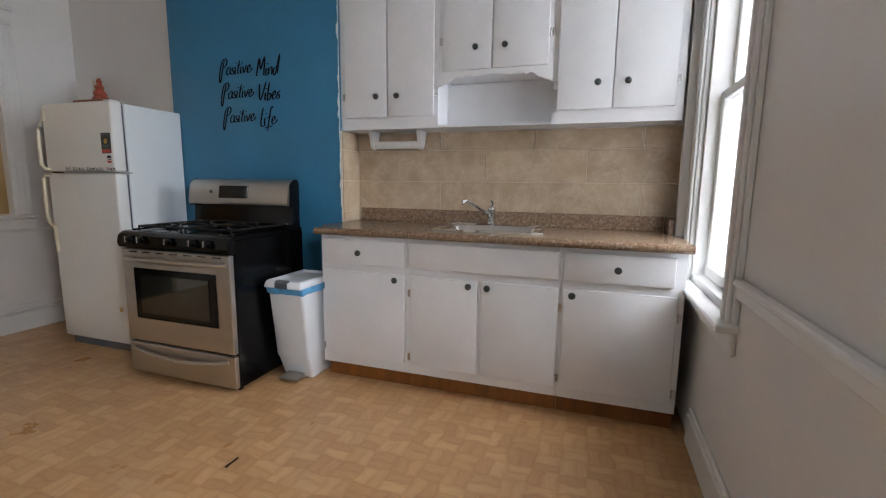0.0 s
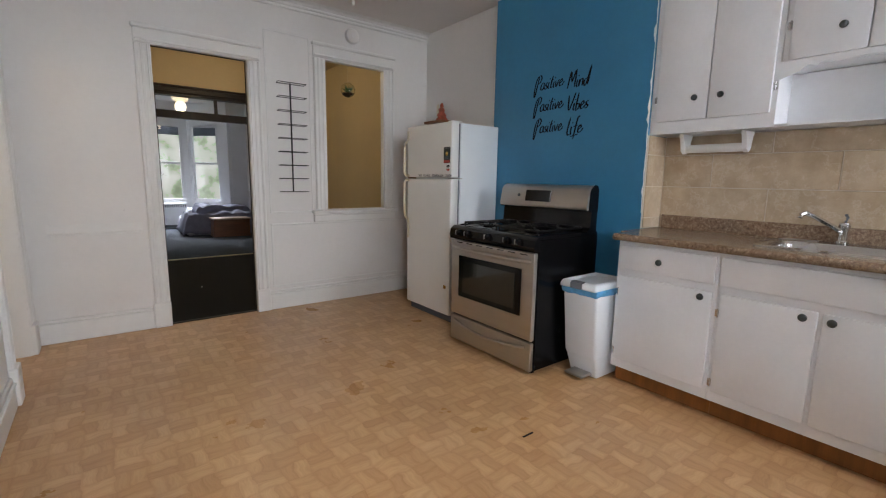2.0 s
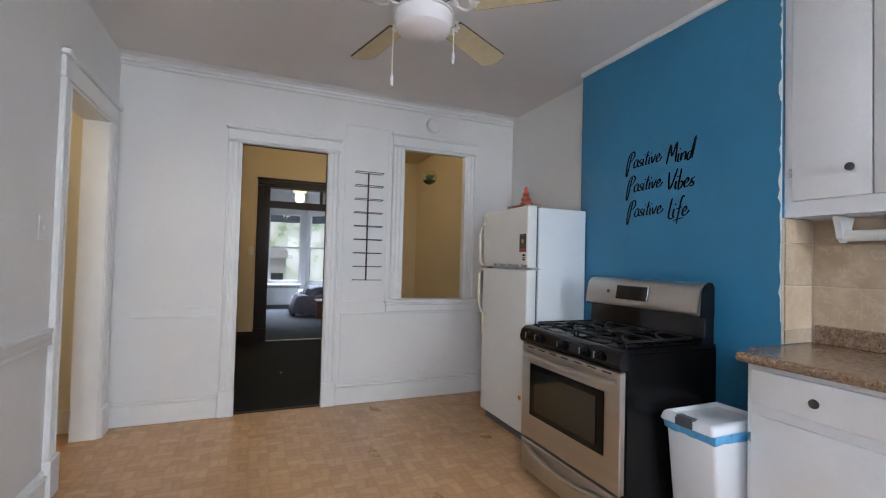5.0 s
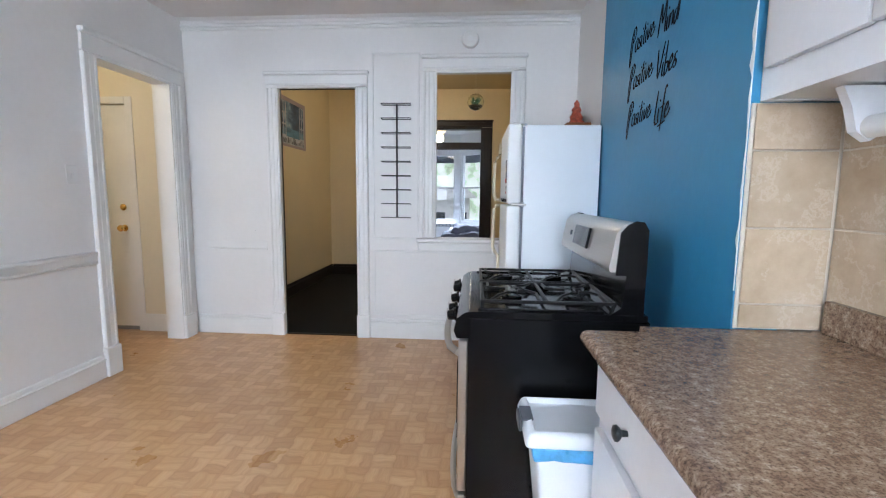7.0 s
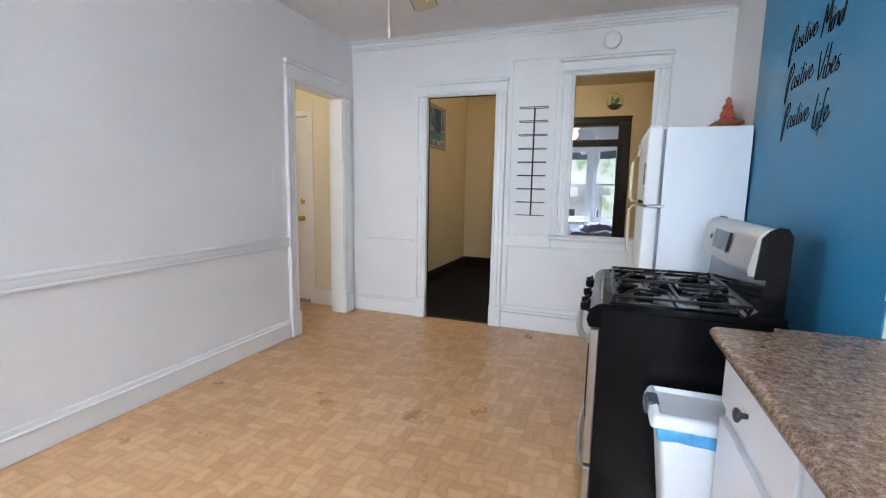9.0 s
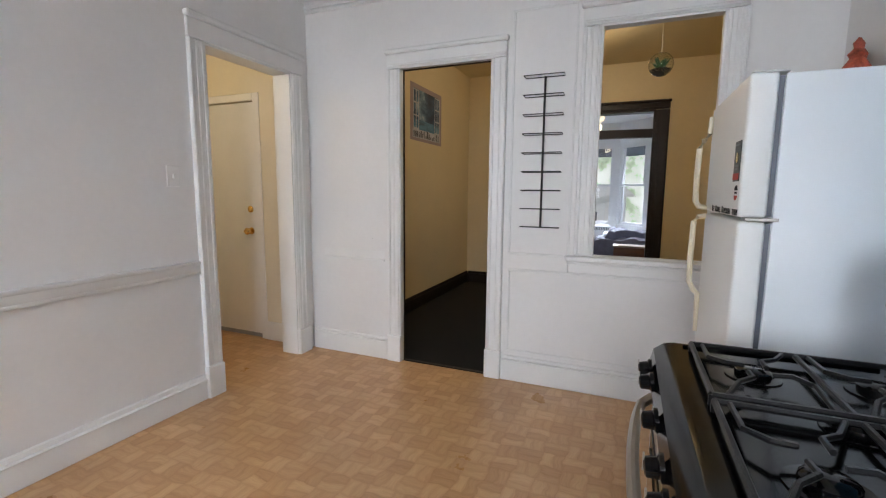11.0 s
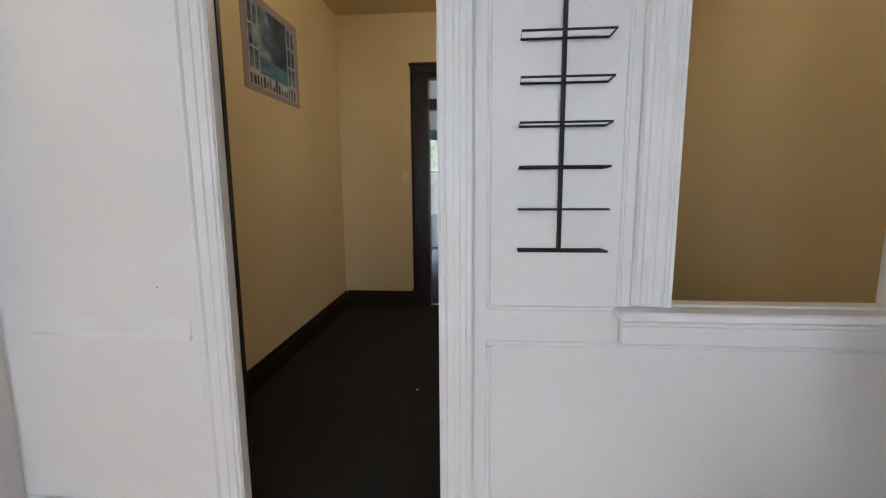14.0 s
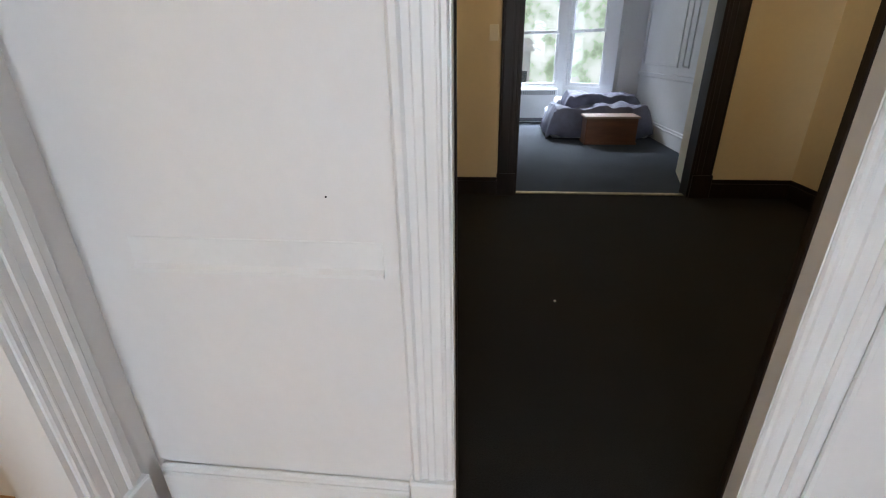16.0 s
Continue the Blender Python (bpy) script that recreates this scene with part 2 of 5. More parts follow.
def vinyl():
    """Sheet vinyl printed with a basket weave of short wood blocks, three strips to a block."""
    m = bpy.data.materials.new("parquet_print_vinyl")
    n, l, p = nodes_of(m)

    def math_node(op, a, b=None):
        k = n.new("ShaderNodeMath")
        k.operation = op
        for i, v in enumerate((a, b)):
            if v is None:
                continue
            if hasattr(v, "links"):
                l.new(v, k.inputs[i])
            else:
                k.inputs[i].default_value = v
        return k.outputs[0]

    g = n.new("ShaderNodeNewGeometry")
    mp = n.new("ShaderNodeMapping")
    mp.inputs["Rotation"].default_value = (0, 0, radians(FLOOR_TURN))
    mp.inputs["Scale"].default_value = (1 / FLOOR_CELL,) * 3
    l.new(g.outputs["Position"], mp.inputs["Vector"])
    wv = n.new("ShaderNodeTexNoise")
    wv.inputs["Scale"].default_value, wv.inputs["Detail"].default_value = 9.0, 2.0
    l.new(g.outputs["Position"], wv.inputs["Vector"])
    wob = n.new("ShaderNodeVectorMath")
    wob.operation = "MULTIPLY_ADD"
    wob.inputs[1].default_value = (0.6, 0.6, 0)
    l.new(wv.outputs["Color"], wob.inputs[0])
    l.new(mp.outputs[0], wob.inputs[2])
    sp = n.new("ShaderNodeSeparateXYZ")
    l.new(wob.outputs[0], sp.inputs[0])
    u, v = sp.outputs[0], sp.outputs[1]
    fu, fv = math_node("FLOOR", u), math_node("FLOOR", v)
    par = math_node("FLOORED_MODULO", math_node("ADD", fu, fv), 2.0)
    ru, rv = math_node("FRACT", u), math_node("FRACT", v)
    inv = math_node("SUBTRACT", 1.0, par)
    across = math_node("ADD", math_node("MULTIPLY", ru, par), math_node("MULTIPLY", rv, inv))
    along = math_node("ADD", math_node("MULTIPLY", rv, par), math_node("MULTIPLY", ru, inv))
    s3 = math_node("MULTIPLY", across, 2.0)
    strip = math_node("FLOOR", s3)
    cv = n.new("ShaderNodeCombineXYZ")
    l.new(fu, cv.inputs[0]), l.new(fv, cv.inputs[1]), l.new(strip, cv.inputs[2])
    wh = n.new("ShaderNodeTexWhiteNoise")
    l.new(cv.outputs[0], wh.inputs["Vector"])
    tone = ramp_of(n, l, wh.outputs["Value"], [(0.0, (0.49, 0.28, 0.128)), (0.5, (0.55, 0.328, 0.158)), (1.0, (0.615, 0.38, 0.195))])
    edge = math_node("MINIMUM", math_node("FRACT", s3), math_node("SUBTRACT", 1.0, math_node("FRACT", s3)))
    edge2 = math_node("MULTIPLY", math_node("MINIMUM", along, math_node("SUBTRACT", 1.0, along)), 2.0)
    line = ramp_of(n, l, math_node("MINIMUM", edge, edge2), [(0.0, (0.90, 0.86, 0.81)), (0.26, (1, 1, 1))])
    # grain follows each block's own direction
    gv = n.new("ShaderNodeCombineXYZ")
    l.new(math_node("MULTIPLY", across, 14.0), gv.inputs[0])
    l.new(math_node("ADD", math_node("MULTIPLY", along, 1.5), math_node("MULTIPLY", wh.outputs["Value"], 40.0)), gv.inputs[1])
    gn = n.new("ShaderNodeTexNoise")
    gn.inputs["Scale"].default_value = 1.0
    l.new(gv.outputs[0], gn.inputs["Vector"])
    grain = ramp_of(n, l, gn.outputs["Fac"], [(0.3, (0.90, 0.865, 0.82)), (0.6, (1, 1, 1))])
    dirt = ramp_of(n, l, noise_at(n, l, 1.4, 5), [(0.3, (0.86, 0.84, 0.82)), (0.6, (1, 1, 1))])
    c = mixed(n, l, mixed(n, l, mixed(n, l, tone, line, 1.0), grain, 1.0), dirt, 1.0)
    l.new(c, p.inputs["Base Color"])
    rr = ramp_of(n, l, noise_at(n, l, 2.5, 5), [(0.3, (0.26,) * 3), (0.7, (0.40,) * 3)])
    l.new(rr, p.inputs["Roughness"])
    bu = n.new("ShaderNodeBump")
    bu.inputs["Strength"].default_value, bu.inputs["Distance"].default_value = 0.12, 0.002
    l.new(noise_at(n, l, 90, 4), bu.inputs["Height"])
    l.new(bu.outputs[0], p.inputs["Normal"])
    return m


FLOOR_TURN, FLOOR_CELL = 0.0, 0.108
VINYL = vinyl()


def glass_mat(name, tint=(1, 1, 1), rough=0.0):
    m = bpy.data.materials.new(name)
    n, l, p = nodes_of(m)
    p.inputs["Base Color"].default_value = (*tint, 1)
    p.inputs["Transmission Weight"].default_value = 1
    p.inputs["Roughness"].default_value = rough
    p.inputs["IOR"].default_value = 1.45
    return m


GLASS = glass_mat("window_glass")
GLOBEGLASS = glass_mat("thin_globe_glass", (0.97, 0.97, 0.9))


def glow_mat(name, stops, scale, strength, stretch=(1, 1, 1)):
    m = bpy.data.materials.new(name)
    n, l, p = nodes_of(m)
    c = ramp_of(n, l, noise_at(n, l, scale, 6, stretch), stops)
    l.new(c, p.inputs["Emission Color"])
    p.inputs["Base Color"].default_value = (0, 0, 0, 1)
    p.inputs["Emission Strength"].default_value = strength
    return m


LAMPGLASS = glow_mat("lit_lamp_glass", [(0.0, (1.0, 0.80, 0.50)), (1.0, (1.0, 0.86, 0.62))], 3, 2.5)
OUTSKY = glow_mat("bright_outdoors", [(0.35, (0.70, 0.78, 0.86)), (0.65, (1.0, 1.0, 1.0))], 0.35, 1.25)
# trees light themselves: the daylight on them is put into the emission
TREEGLOW = glow_mat("glowing_foliage", [(0.3, (0.32, 0.42, 0.30)), (0.44, (0.50, 0.62, 0.48)), (0.53, (0.78, 0.88, 0.82)), (0.60, (0.95, 1, 1))], 1.5, 1.5)
OUTHOUSE = mat("outdoor_pale_siding", (0.84, 0.83, 0.82), 0.7, var=0.1)
OUTDARK = mat("outdoor_dark_metal", (0.06, 0.07, 0.08), 0.6, var=0.2)
OUTGROUND = mat("outdoor_ground", (0.16, 0.17, 0.14), 0.9, var=0.3, scale=0.8, fine=9)


# ---- mesh helpers ----
def root_of(ob):
    while ob.parent:
        ob = ob.parent
    return ob


def mesh_from(name, bm, material):
    bmesh.ops.recalc_face_normals(bm, faces=bm.faces)
    me = bpy.data.meshes.new(name)
    bm.to_mesh(me)
    bm.free()
    me.materials.append(material)
    return me


def smooth(me, angle=35):
    me.shade_smooth()
    me.set_sharp_from_angle(angle=radians(angle))
    return me


def thing(name, at, label, category, group="", kind=""):
    ob = new(name)
    ob.location = at
    ob.empty_display_size = 0.1
    return tagged(ob, label, category, group, kind)


def part(name, bm, material, parent, label=""):
    base = root_of(parent)
    if base.type == "EMPTY":
        bmesh.ops.translate(bm, verts=bm.verts, vec=-base.location)
    ob = new(name, smooth(mesh_from(name, bm, material)))
    ob.parent = parent
    return tagged(ob, label)


def solo(name, bm, material, label, category="", group="", kind=""):
    ob = new(name, smooth(mesh_from(name, bm, material)))
    return tagged(ob, label, category, group, kind)


def setting(name, bm, material, label, category=""):
    return solo(name, bm, material, label, category or name.split("_")[0], kind="structure")


def bx(bm, x0, y0, z0, x1, y1, z1, bevel=0.0, seg=1, turn=None):
    r = bmesh.ops.create_cube(bm, size=1)
    c = Vector(((x0 + x1) / 2, (y0 + y1) / 2, (z0 + z1) / 2))
    for v in r["verts"]:
        v.co = Vector((v.co.x * abs(x1 - x0), v.co.y * abs(y1 - y0), v.co.z * abs(z1 - z0)))
        if turn is not None:
            v.co = turn @ v.co
        v.co += c
    if bevel:
        es = {e for v in r["verts"] for e in v.link_edges}
        bmesh.ops.bevel(bm, geom=list(es), offset=bevel, segments=seg, profile=0.5, affect="EDGES")
    return bm


def B(*boxes, bevel=0.0, seg=1):
    bm = bmesh.new()
    for b in boxes:
        bx(bm, *b, bevel=bevel, seg=seg)
    return bm


def rod(bm, a, b, r, r2=None, seg=12):
    a, b = Vector(a), Vector(b)
    d = b - a
    m = Matrix.Translation((a + b) / 2) @ d.to_track_quat("Z", "Y").to_matrix().to_4x4()
    bmesh.ops.create_cone(bm, cap_ends=True, segments=seg, radius1=r, radius2=r if r2 is None else r2, depth=d.length, matrix=m)
    return bm


def tube(bm, pts, r, seg=8, closed=False):
    pts = [Vector(p) for p in pts]
    rings = []
    k = len(pts)
    radii = r if isinstance(r, list) else [r] * k
    for i, p in enumerate(pts):
        a = pts[(i - 1) % k] if closed or i else p
        b = pts[(i + 1) % k] if closed or i < k - 1 else p
        t = (b - a).normalized()
        ref = Vector((0, 0, 1)) if abs(t.z) < 0.9 else Vector((1, 0, 0))
        u = t.cross(ref).normalized()
        w = u.cross(t)
        rings.append([bm.verts.new(p + radii[i] * (u * math.cos(q) + w * math.sin(q))) for q in (2 * math.pi * j / seg for j in range(seg))])
    for i in range(k if closed else k - 1):
        A, C = rings[i], rings[(i + 1) % k]
        for j in range(seg):
            bm.faces.new((A[j], A[(j + 1) % seg], C[(j + 1) % seg], C[j]))
    if not closed:
        bm.faces.new(rings[0]), bm.faces.new(rings[-1])
    return bm


def lathe(bm, profile, m, seg=24):
    """profile: (radius, height) pairs round the local z axis of m."""
    rings = []
    for r, h in profile:
        rings.append([bm.verts.new(m @ Vector((max(r, 1e-4) * math.cos(a), max(r, 1e-4) * math.sin(a), h))) for a in (2 * math.pi * j / seg for j in range(seg))])
    for A, C in zip(rings, rings[1:]):
        for j in range(seg):
            bm.faces.new((A[j], A[(j + 1) % seg], C[(j + 1) % seg], C[j]))
    bm.faces.new(rings[0]), bm.faces.new(rings[-1])
    return bm


def prism(bm, outline, axis, a, b):
    """An outline in the two other axes, pushed from a to b along axis."""
    def at(p, q):
        return {"x": (q, p[0], p[1]), "y": (p[0], q, p[1]), "z": (p[0], p[1], q)}[axis]
    A = [bm.verts.new(at(p, a)) for p in outline]
    C = [bm.verts.new(at(p, b)) for p in outline]
    bm.faces.new(A), bm.faces.new(C)
    for i in range(len(A)):
        j = (i + 1) % len(A)
        bm.faces.new((A[i], A[j], C[j], C[i]))
    return bm


def lettering(name, text, m, size, material, parent, label="", shear=0.0, squeeze=1.0, thick=0.0):
    """Flat letters; m: the pose of the line's lower left end."""
    cu = bpy.data.curves.new(name, "FONT")
    cu.body, cu.size, cu.shear, cu.extrude, cu.offset = text, size, shear, 0.0006, thick
    ob = bpy.data.objects.new(name, cu)
    scene.collection.objects.link(ob)
    bpy.context.view_layer.update()
    me = bpy.data.meshes.new_from_object(ob.evaluated_get(bpy.context.evaluated_depsgraph_get()))
    bpy.data.objects.remove(ob)
    base = root_of(parent).location if parent else Vector()
    me.transform(Matrix.Translation(-base) @ m @ Matrix.Diagonal((squeeze, 1, 1, 1)))
    me.materials.clear()
    me.materials.append(material)
    o = new(name, me)
    if parent:
        o.parent = parent
    return tagged(o, label)


TO_WEST = Matrix(((0, 0, -1, 0), (-1, 0, 0, 0), (0, 1, 0, 0), (0, 0, 0, 1)))   # reads from the -x side


def on_east(x, y, z):
    return Matrix.Translation((x, y, z)) @ TO_WEST


# ---- the plan ----
XW, XE = 0.0, 3.28          # west wall, east wall beside the fridge
XB = 3.165                  # blue chimney breast
XN = 3.40                   # tiled niche behind the counter
YS, YN = -4.57, 0.0         # window wall, far wall
H = 2.672                   # kitchen ceiling
DX0, DX1, DH = 0.815, 1.475, 2.125      # doorway to the hall
PX0, PX1, PZ0, PZ1 = 2.14, 2.765, 0.885, 2.245   # pass-through
LY0, LY1 = -0.915, -0.20    # opening to the entry
HW, HE, HN, HH = 0.236, 3.36, 3.08, 2.82   # hall
OX0, OX1 = 1.09, 2.57      # wide doorway to the bedroom
BE, BN, BH = 3.18, 7.76, 2.78    # bedroom
V0, V1 = 0.30, 1.05   # second window, behind the starting point
WX0, WX1, WZ0, WZ1 = 2.39, 3.05, 0.72, 2.36   # kitchen window opening

setting("floor_kitchen", B((-0.13, YS - 0.14, -0.1, 3.6, 0.03, 0), (-1.7, -2.4, -0.1, -0.13, 0.03, 0)), VINYL, "tan parquet-print sheet vinyl floor, slightly worn", "floor")
setting("floor_hall", B((HW - 0.1, 0.03, -0.1, HE + 0.1, HN + 0.06, 0.004)), HALLCARPET, "black low-pile hall carpet", "floor")
setting("floor_bedroom", B((-1.6, HN + 0.06, -0.1, BE + 0.12, 8.1, 0.004)), BEDCARPET, "dark slate bedroom carpet", "floor")
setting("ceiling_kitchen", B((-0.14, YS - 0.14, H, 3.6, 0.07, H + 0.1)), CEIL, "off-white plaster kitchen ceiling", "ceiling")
setting("ceiling_hall", B((HW - 0.1, 0.07, HH, HE + 0.1, HN + 0.07, HH + 0.1)), YELLOW, "yellowish painted hall ceiling", "ceiling")
setting("ceiling_bedroom", B((-1.6, HN + 0.07, BH, BE + 0.12, 8.1, BH + 0.1)), BEDWALL, "pale bedroom ceiling", "ceiling")
setting("ceiling_entry", B((-1.7, -2.4, 2.6, -0.14, 0.03, 2.7)), CREAM, "cream entry ceiling", "ceiling")

setting("wall_west", B((-0.13, YS, 0, XW, LY0, H), (-0.13, LY0, DH, XW, LY1, H), (-0.13, LY1, 0, XW, 0.0, H)), WALL, "white painted plaster wall with opening to the entry", "wall")
setting("wall_north", B((-0.13, 0, 0, DX0, 0.03, H), (DX0, 0, DH, DX1, 0.03, H), (DX1, 0, 0, PX0, 0.03, H), (PX0, 0, 0, PX1, 0.03, PZ0),
        (PX0, 0, PZ1, PX1, 0.03, H), (PX1, 0, 0, 3.6, 0.03, H)), WALL, "white wall with a doorway and a pass-through", "wall")
setting("wall_hall_south", B((HW, 0.03, 0, DX0, 0.048, HH), (DX0, 0.03, DH, DX1, 0.048, HH), (DX1, 0.03, 0, PX0, 0.048, HH), (PX0, 0.03, 0, PX1, 0.05, PZ0),
        (PX0, 0.03, PZ1, PX1, 0.048, HH), (PX1, 0.03, 0, HE, 0.048, HH)), YELLOW, "cream yellow hall wall", "wall")
setting("wall_east", B((XE, -1.168, 0, 3.6, 0, H), (XN, YS, 0, 3.6, -2.545, H)), WALL, "white painted wall", "wall")
setting("wall_chimney_breast", B((XB, -2.545, 0, 3.6, -1.168, H - 0.02)), BLUE, "teal blue painted chimney breast", "wall")
setting("wall_south", B((-0.13, YS - 0.14, 0, V0, YS, H), (V0, YS - 0.14, 0, V1, YS, WZ0), (V0, YS - 0.14, WZ1, V1, YS, H), (V1, YS - 0.14, 0, WX0, YS, H), (WX0, YS - 0.14, 0, WX1, YS, WZ0), (WX0, YS - 0.14, WZ1, WX1, YS, H), (WX1, YS - 0.14, 0, 3.6, YS, H)), WALL, "white wall with sash windows", "wall")
# white plaster showing where the blue paint stops at the corner
bm = bmesh.new()
rng = random.Random(5)
edge_pts = []
zz = 1.0
while zz < H - 0.05:
    edge_pts.append((-2.545 + max(0.0015, rng.gauss(0.004, 0.0045)), zz))
    zz += rng.uniform(0.012, 0.05)
prism(bm, [(-2.546, H - 0.05), (-2.546, 1.0)] + edge_pts, "x", XB - 0.0012, XB + 0.001)
setting("trim_chipped_edge", bm, TRIM, "ragged white edge where blue paint has chipped", "trim")
# white strip along the top of the breast, and crown lines
setting("trim_breast", B((XB - 0.025, -2.545, H - 0.035, XB, -1.168, H), bevel=0.006), TRIM, "white strip along the ceiling above the blue wall", "trim")
setting("trim_crown", B((0.0, -0.028, 2.615, XE, 0, 2.64), (0.0, -0.02, 2.59, XE, 0, 2.615), bevel=0.006), TRIM, "thin white picture moulding", "trim")
bm = bmesh.new()
prism(bm, [(0, 2.64), (0, H), (-0.08, H), (-0.05, H - 0.012), (-0.02, 2.665)], "x", 0.0, XE)
setting("trim_cove", bm, WALL, "plaster cove below the ceiling", "trim")

setting("wall_hall_west", B((HW - 0.1, 0.14, 0, HW, HN, HH)), YELLOW, "cream yellow hall wall", "wall")
setting("wall_hall_east", B((HE, 0.07, 0, HE + 0.1, HN, HH)), YELLOW, "cream yellow hall wall", "wall")
setting("wall_hall_north", B((HW - 0.1, HN, 0, OX0, HN + 0.07, HH), (OX0, HN, 2.26, OX1, HN + 0.07, HH), (OX1, HN, 0, HE + 0.1, HN + 0.07, HH)), YELLOW, "cream yellow wall round the wide dark doorway", "wall")
setting("wall_bedroom_south", B((-1.6, HN + 0.07, 0, OX0, HN + 0.14, BH), (OX0, HN + 0.07, 2.26, OX1, HN + 0.14, BH), (OX1, HN + 0.07, 0, BE + 0.12, HN + 0.14, BH)), BEDWALL, "pale bedroom wall", "wall")
setting("wall_bedroom_east", B((BE, HN + 0.14, 0, BE + 0.12, 7.04, BH)), BEDWALL, "pale bedroom wall", "wall")
setting("wall_bedroom_west", B((-1.6, HN + 0.14, 0, -1.5, 7.04, BH)), BEDWALL, "pale bedroom wall", "wall")
setting("wall_bedroom_north", B((2.86, 7.04, 0, BE + 0.12, 7.16, BH), (-1.6, 7.04, 0, 0.32, 7.16, BH)), BEDWALL, "pale bedroom wall beside the bay", "wall")

# entry
setting("wall_entry_north", B((-0.53, -0.02, 0, -0.13, 0.08, 2.6), (-1.7, -0.02, 0, -1.37, 0.08, 2.6), (-1.37, -0.02, 2.0, -0.53, 0.08, 2.6)), CREAM, "cream entry wall", "wall")
setting("wall_entry_west", B((-1.7, -2.4, 0, -1.6, -0.02, 2.6)), CREAM, "cream entry wall", "wall")
setting("wall_entry_south", B((-1.6, -2.4, 0, -0.13, -2.3, 2.6)), CREAM, "cream entry wall", "wall")
setting("baseboard_entry", B((-0.53 + 0.06, -0.036, 0, -0.14, -0.02, 0.16), bevel=0.004), TRIM, "cream painted baseboard", "baseboard")


# ---- casings, rails, boards ----
def casing_xz(name, x0, x1, z1, w, y, s, sill=None, top=0.13, label="white fluted door casing", material=None, plinth=True):
    """Casing round an opening in a wall across y; s: -1 when it stands proud towards -y."""
    material = material or TRIM
    z0 = 0.0 if sill is None else sill
    bm = bmesh.new()

    def slab(a, b, c, d, t, bev=0.004):
        bx(bm, a, min(y, y + s * t), c, b, max(y, y + s * t), d, bevel=bev)
    for a, b in ((x0 - w, x0 - 0.002), (x1 + 0.002, x1 + w)):
        slab(a, b, z0, z1, 0.018)
        inner = a if a > x0 else b
        sg = 1 if a > x0 else -1
        for off, ww, t in ((0.010, 0.016, 0.0215), (0.040, 0.026, 0.0215), (w - 0.028, 0.024, 0.026)):
            p, q = inner + sg * off, inner + sg * (off + ww)
            slab(min(p, q), max(p, q), z0 + 0.002, z1, t, 0.006)
        if plinth:
            slab(a - 0.006, b + 0.006, 0, 0.2, 0.036, 0.006)
    slab(x0 - w, x1 + w, z1 + 0.004, z1 + top - 0.03, 0.02)
    slab(x0 - w - 0.012, x1 + w + 0.012, z1 + top - 0.03, z1 + top, 0.04, 0.008)
    slab(x0 - w + 0.01, x1 + w - 0.01, z1 + 0.012, z1 + 0.03, 0.03, 0.005)
    return setting(name, bm, material, label, "casing")


casing_xz("trim_door_casing", DX0, DX1, DH, 0.105, 0.0, -1, label="white fluted casing round the hall doorway")
casing_xz("trim_passthrough_casing", PX0, PX1, PZ1, 0.105, 0.0, -1, sill=PZ0 + 0.004, plinth=False, label="white fluted casing round the pass-through")
casing_xz("trim_hall_casing", OX0, OX1, 2.26, 0.15, HN, -1, top=0.11, label="dark-stained wood casing round the wide doorway", material=DARKWOOD)
# jambs
setting("door_1_jamb", B((DX0 - 0.012, -0.012, 0, DX0 + 0.001, 0.03, DH), (DX1 - 0.001, -0.012, 0, DX1 + 0.012, 0.03, DH), (DX0 + 0.001, -0.012, DH - 0.001, DX1 - 0.001, 0.03, DH + 0.012)), TRIM, "white painted door jamb", "jamb")
setting("door_1_hall_jamb", B((DX0 - 0.01, 0.03, 0, DX0 + 0.005, 0.052, DH), (DX1 - 0.005, 0.03, 0, DX1 + 0.01, 0.052, DH), (DX0 + 0.005, 0.03, DH - 0.006, DX1 - 0.005, 0.052, DH + 0.01), bevel=0.002), DARKWOOD, "dark-stained hall side of the jamb", "jamb")
setting("trim_passthrough_jamb", B((PX0 - 0.01, -0.01, PZ0, PX0 + 0.01, 0.056, PZ1), (PX1 - 0.01, -0.01, PZ0, PX1 + 0.01, 0.056, PZ1), (PX0, -0.01, PZ1 - 0.01, PX1, 0.056, PZ1 + 0.01)), TRIM, "white lining of the pass-through", "jamb")
setting("trim_passthrough_sill", B((1.99, -0.07, PZ0 - 0.028, 2.885, 0.0, PZ0), (PX0, 0.0, PZ0 - 0.01, PX1, 0.06, PZ0 + 0.006), (2.005, -0.03, PZ0 - 0.11, 2.87, 0, PZ0 - 0.03), (2.0, -0.045, PZ0 - 0.05, 2.875, -0.03, PZ0 - 0.03), bevel=0.006), TRIM, "white ledge below the pass-through", "sill")

# opening to the entry: casing on the west wall
bm = bmesh.new()
for y0, y1, wide in ((LY0 - 0.11, LY0, 1), (LY1, LY1 + 0.13, 1)):
    bx(bm, 0, y0, 0, 0.02, y1, DH, bevel=0.004)
    inner = y1 if y1 <= LY0 + 0.01 else y0
    sg = -1 if y1 <= LY0 + 0.01 else 1
    for off, w, t in ((0.010, 0.016, 0.0235), (0.040, 0.026, 0.0235), (0.084, 0.024, 0.028)):
        p, q = inner + sg * off, inner + sg * (off + w)
        bx(bm, 0, min(p, q), 0, t, max(p, q), DH, bevel=0.006)
    bx(bm, 0, y0 - 0.006, 0, 0.038, y1 + 0.006, 0.2, bevel=0.006)
bx(bm, 0, LY0 - 0.11, DH + 0.003, 0.022, LY1 + 0.13, DH + 0.11, bevel=0.004)
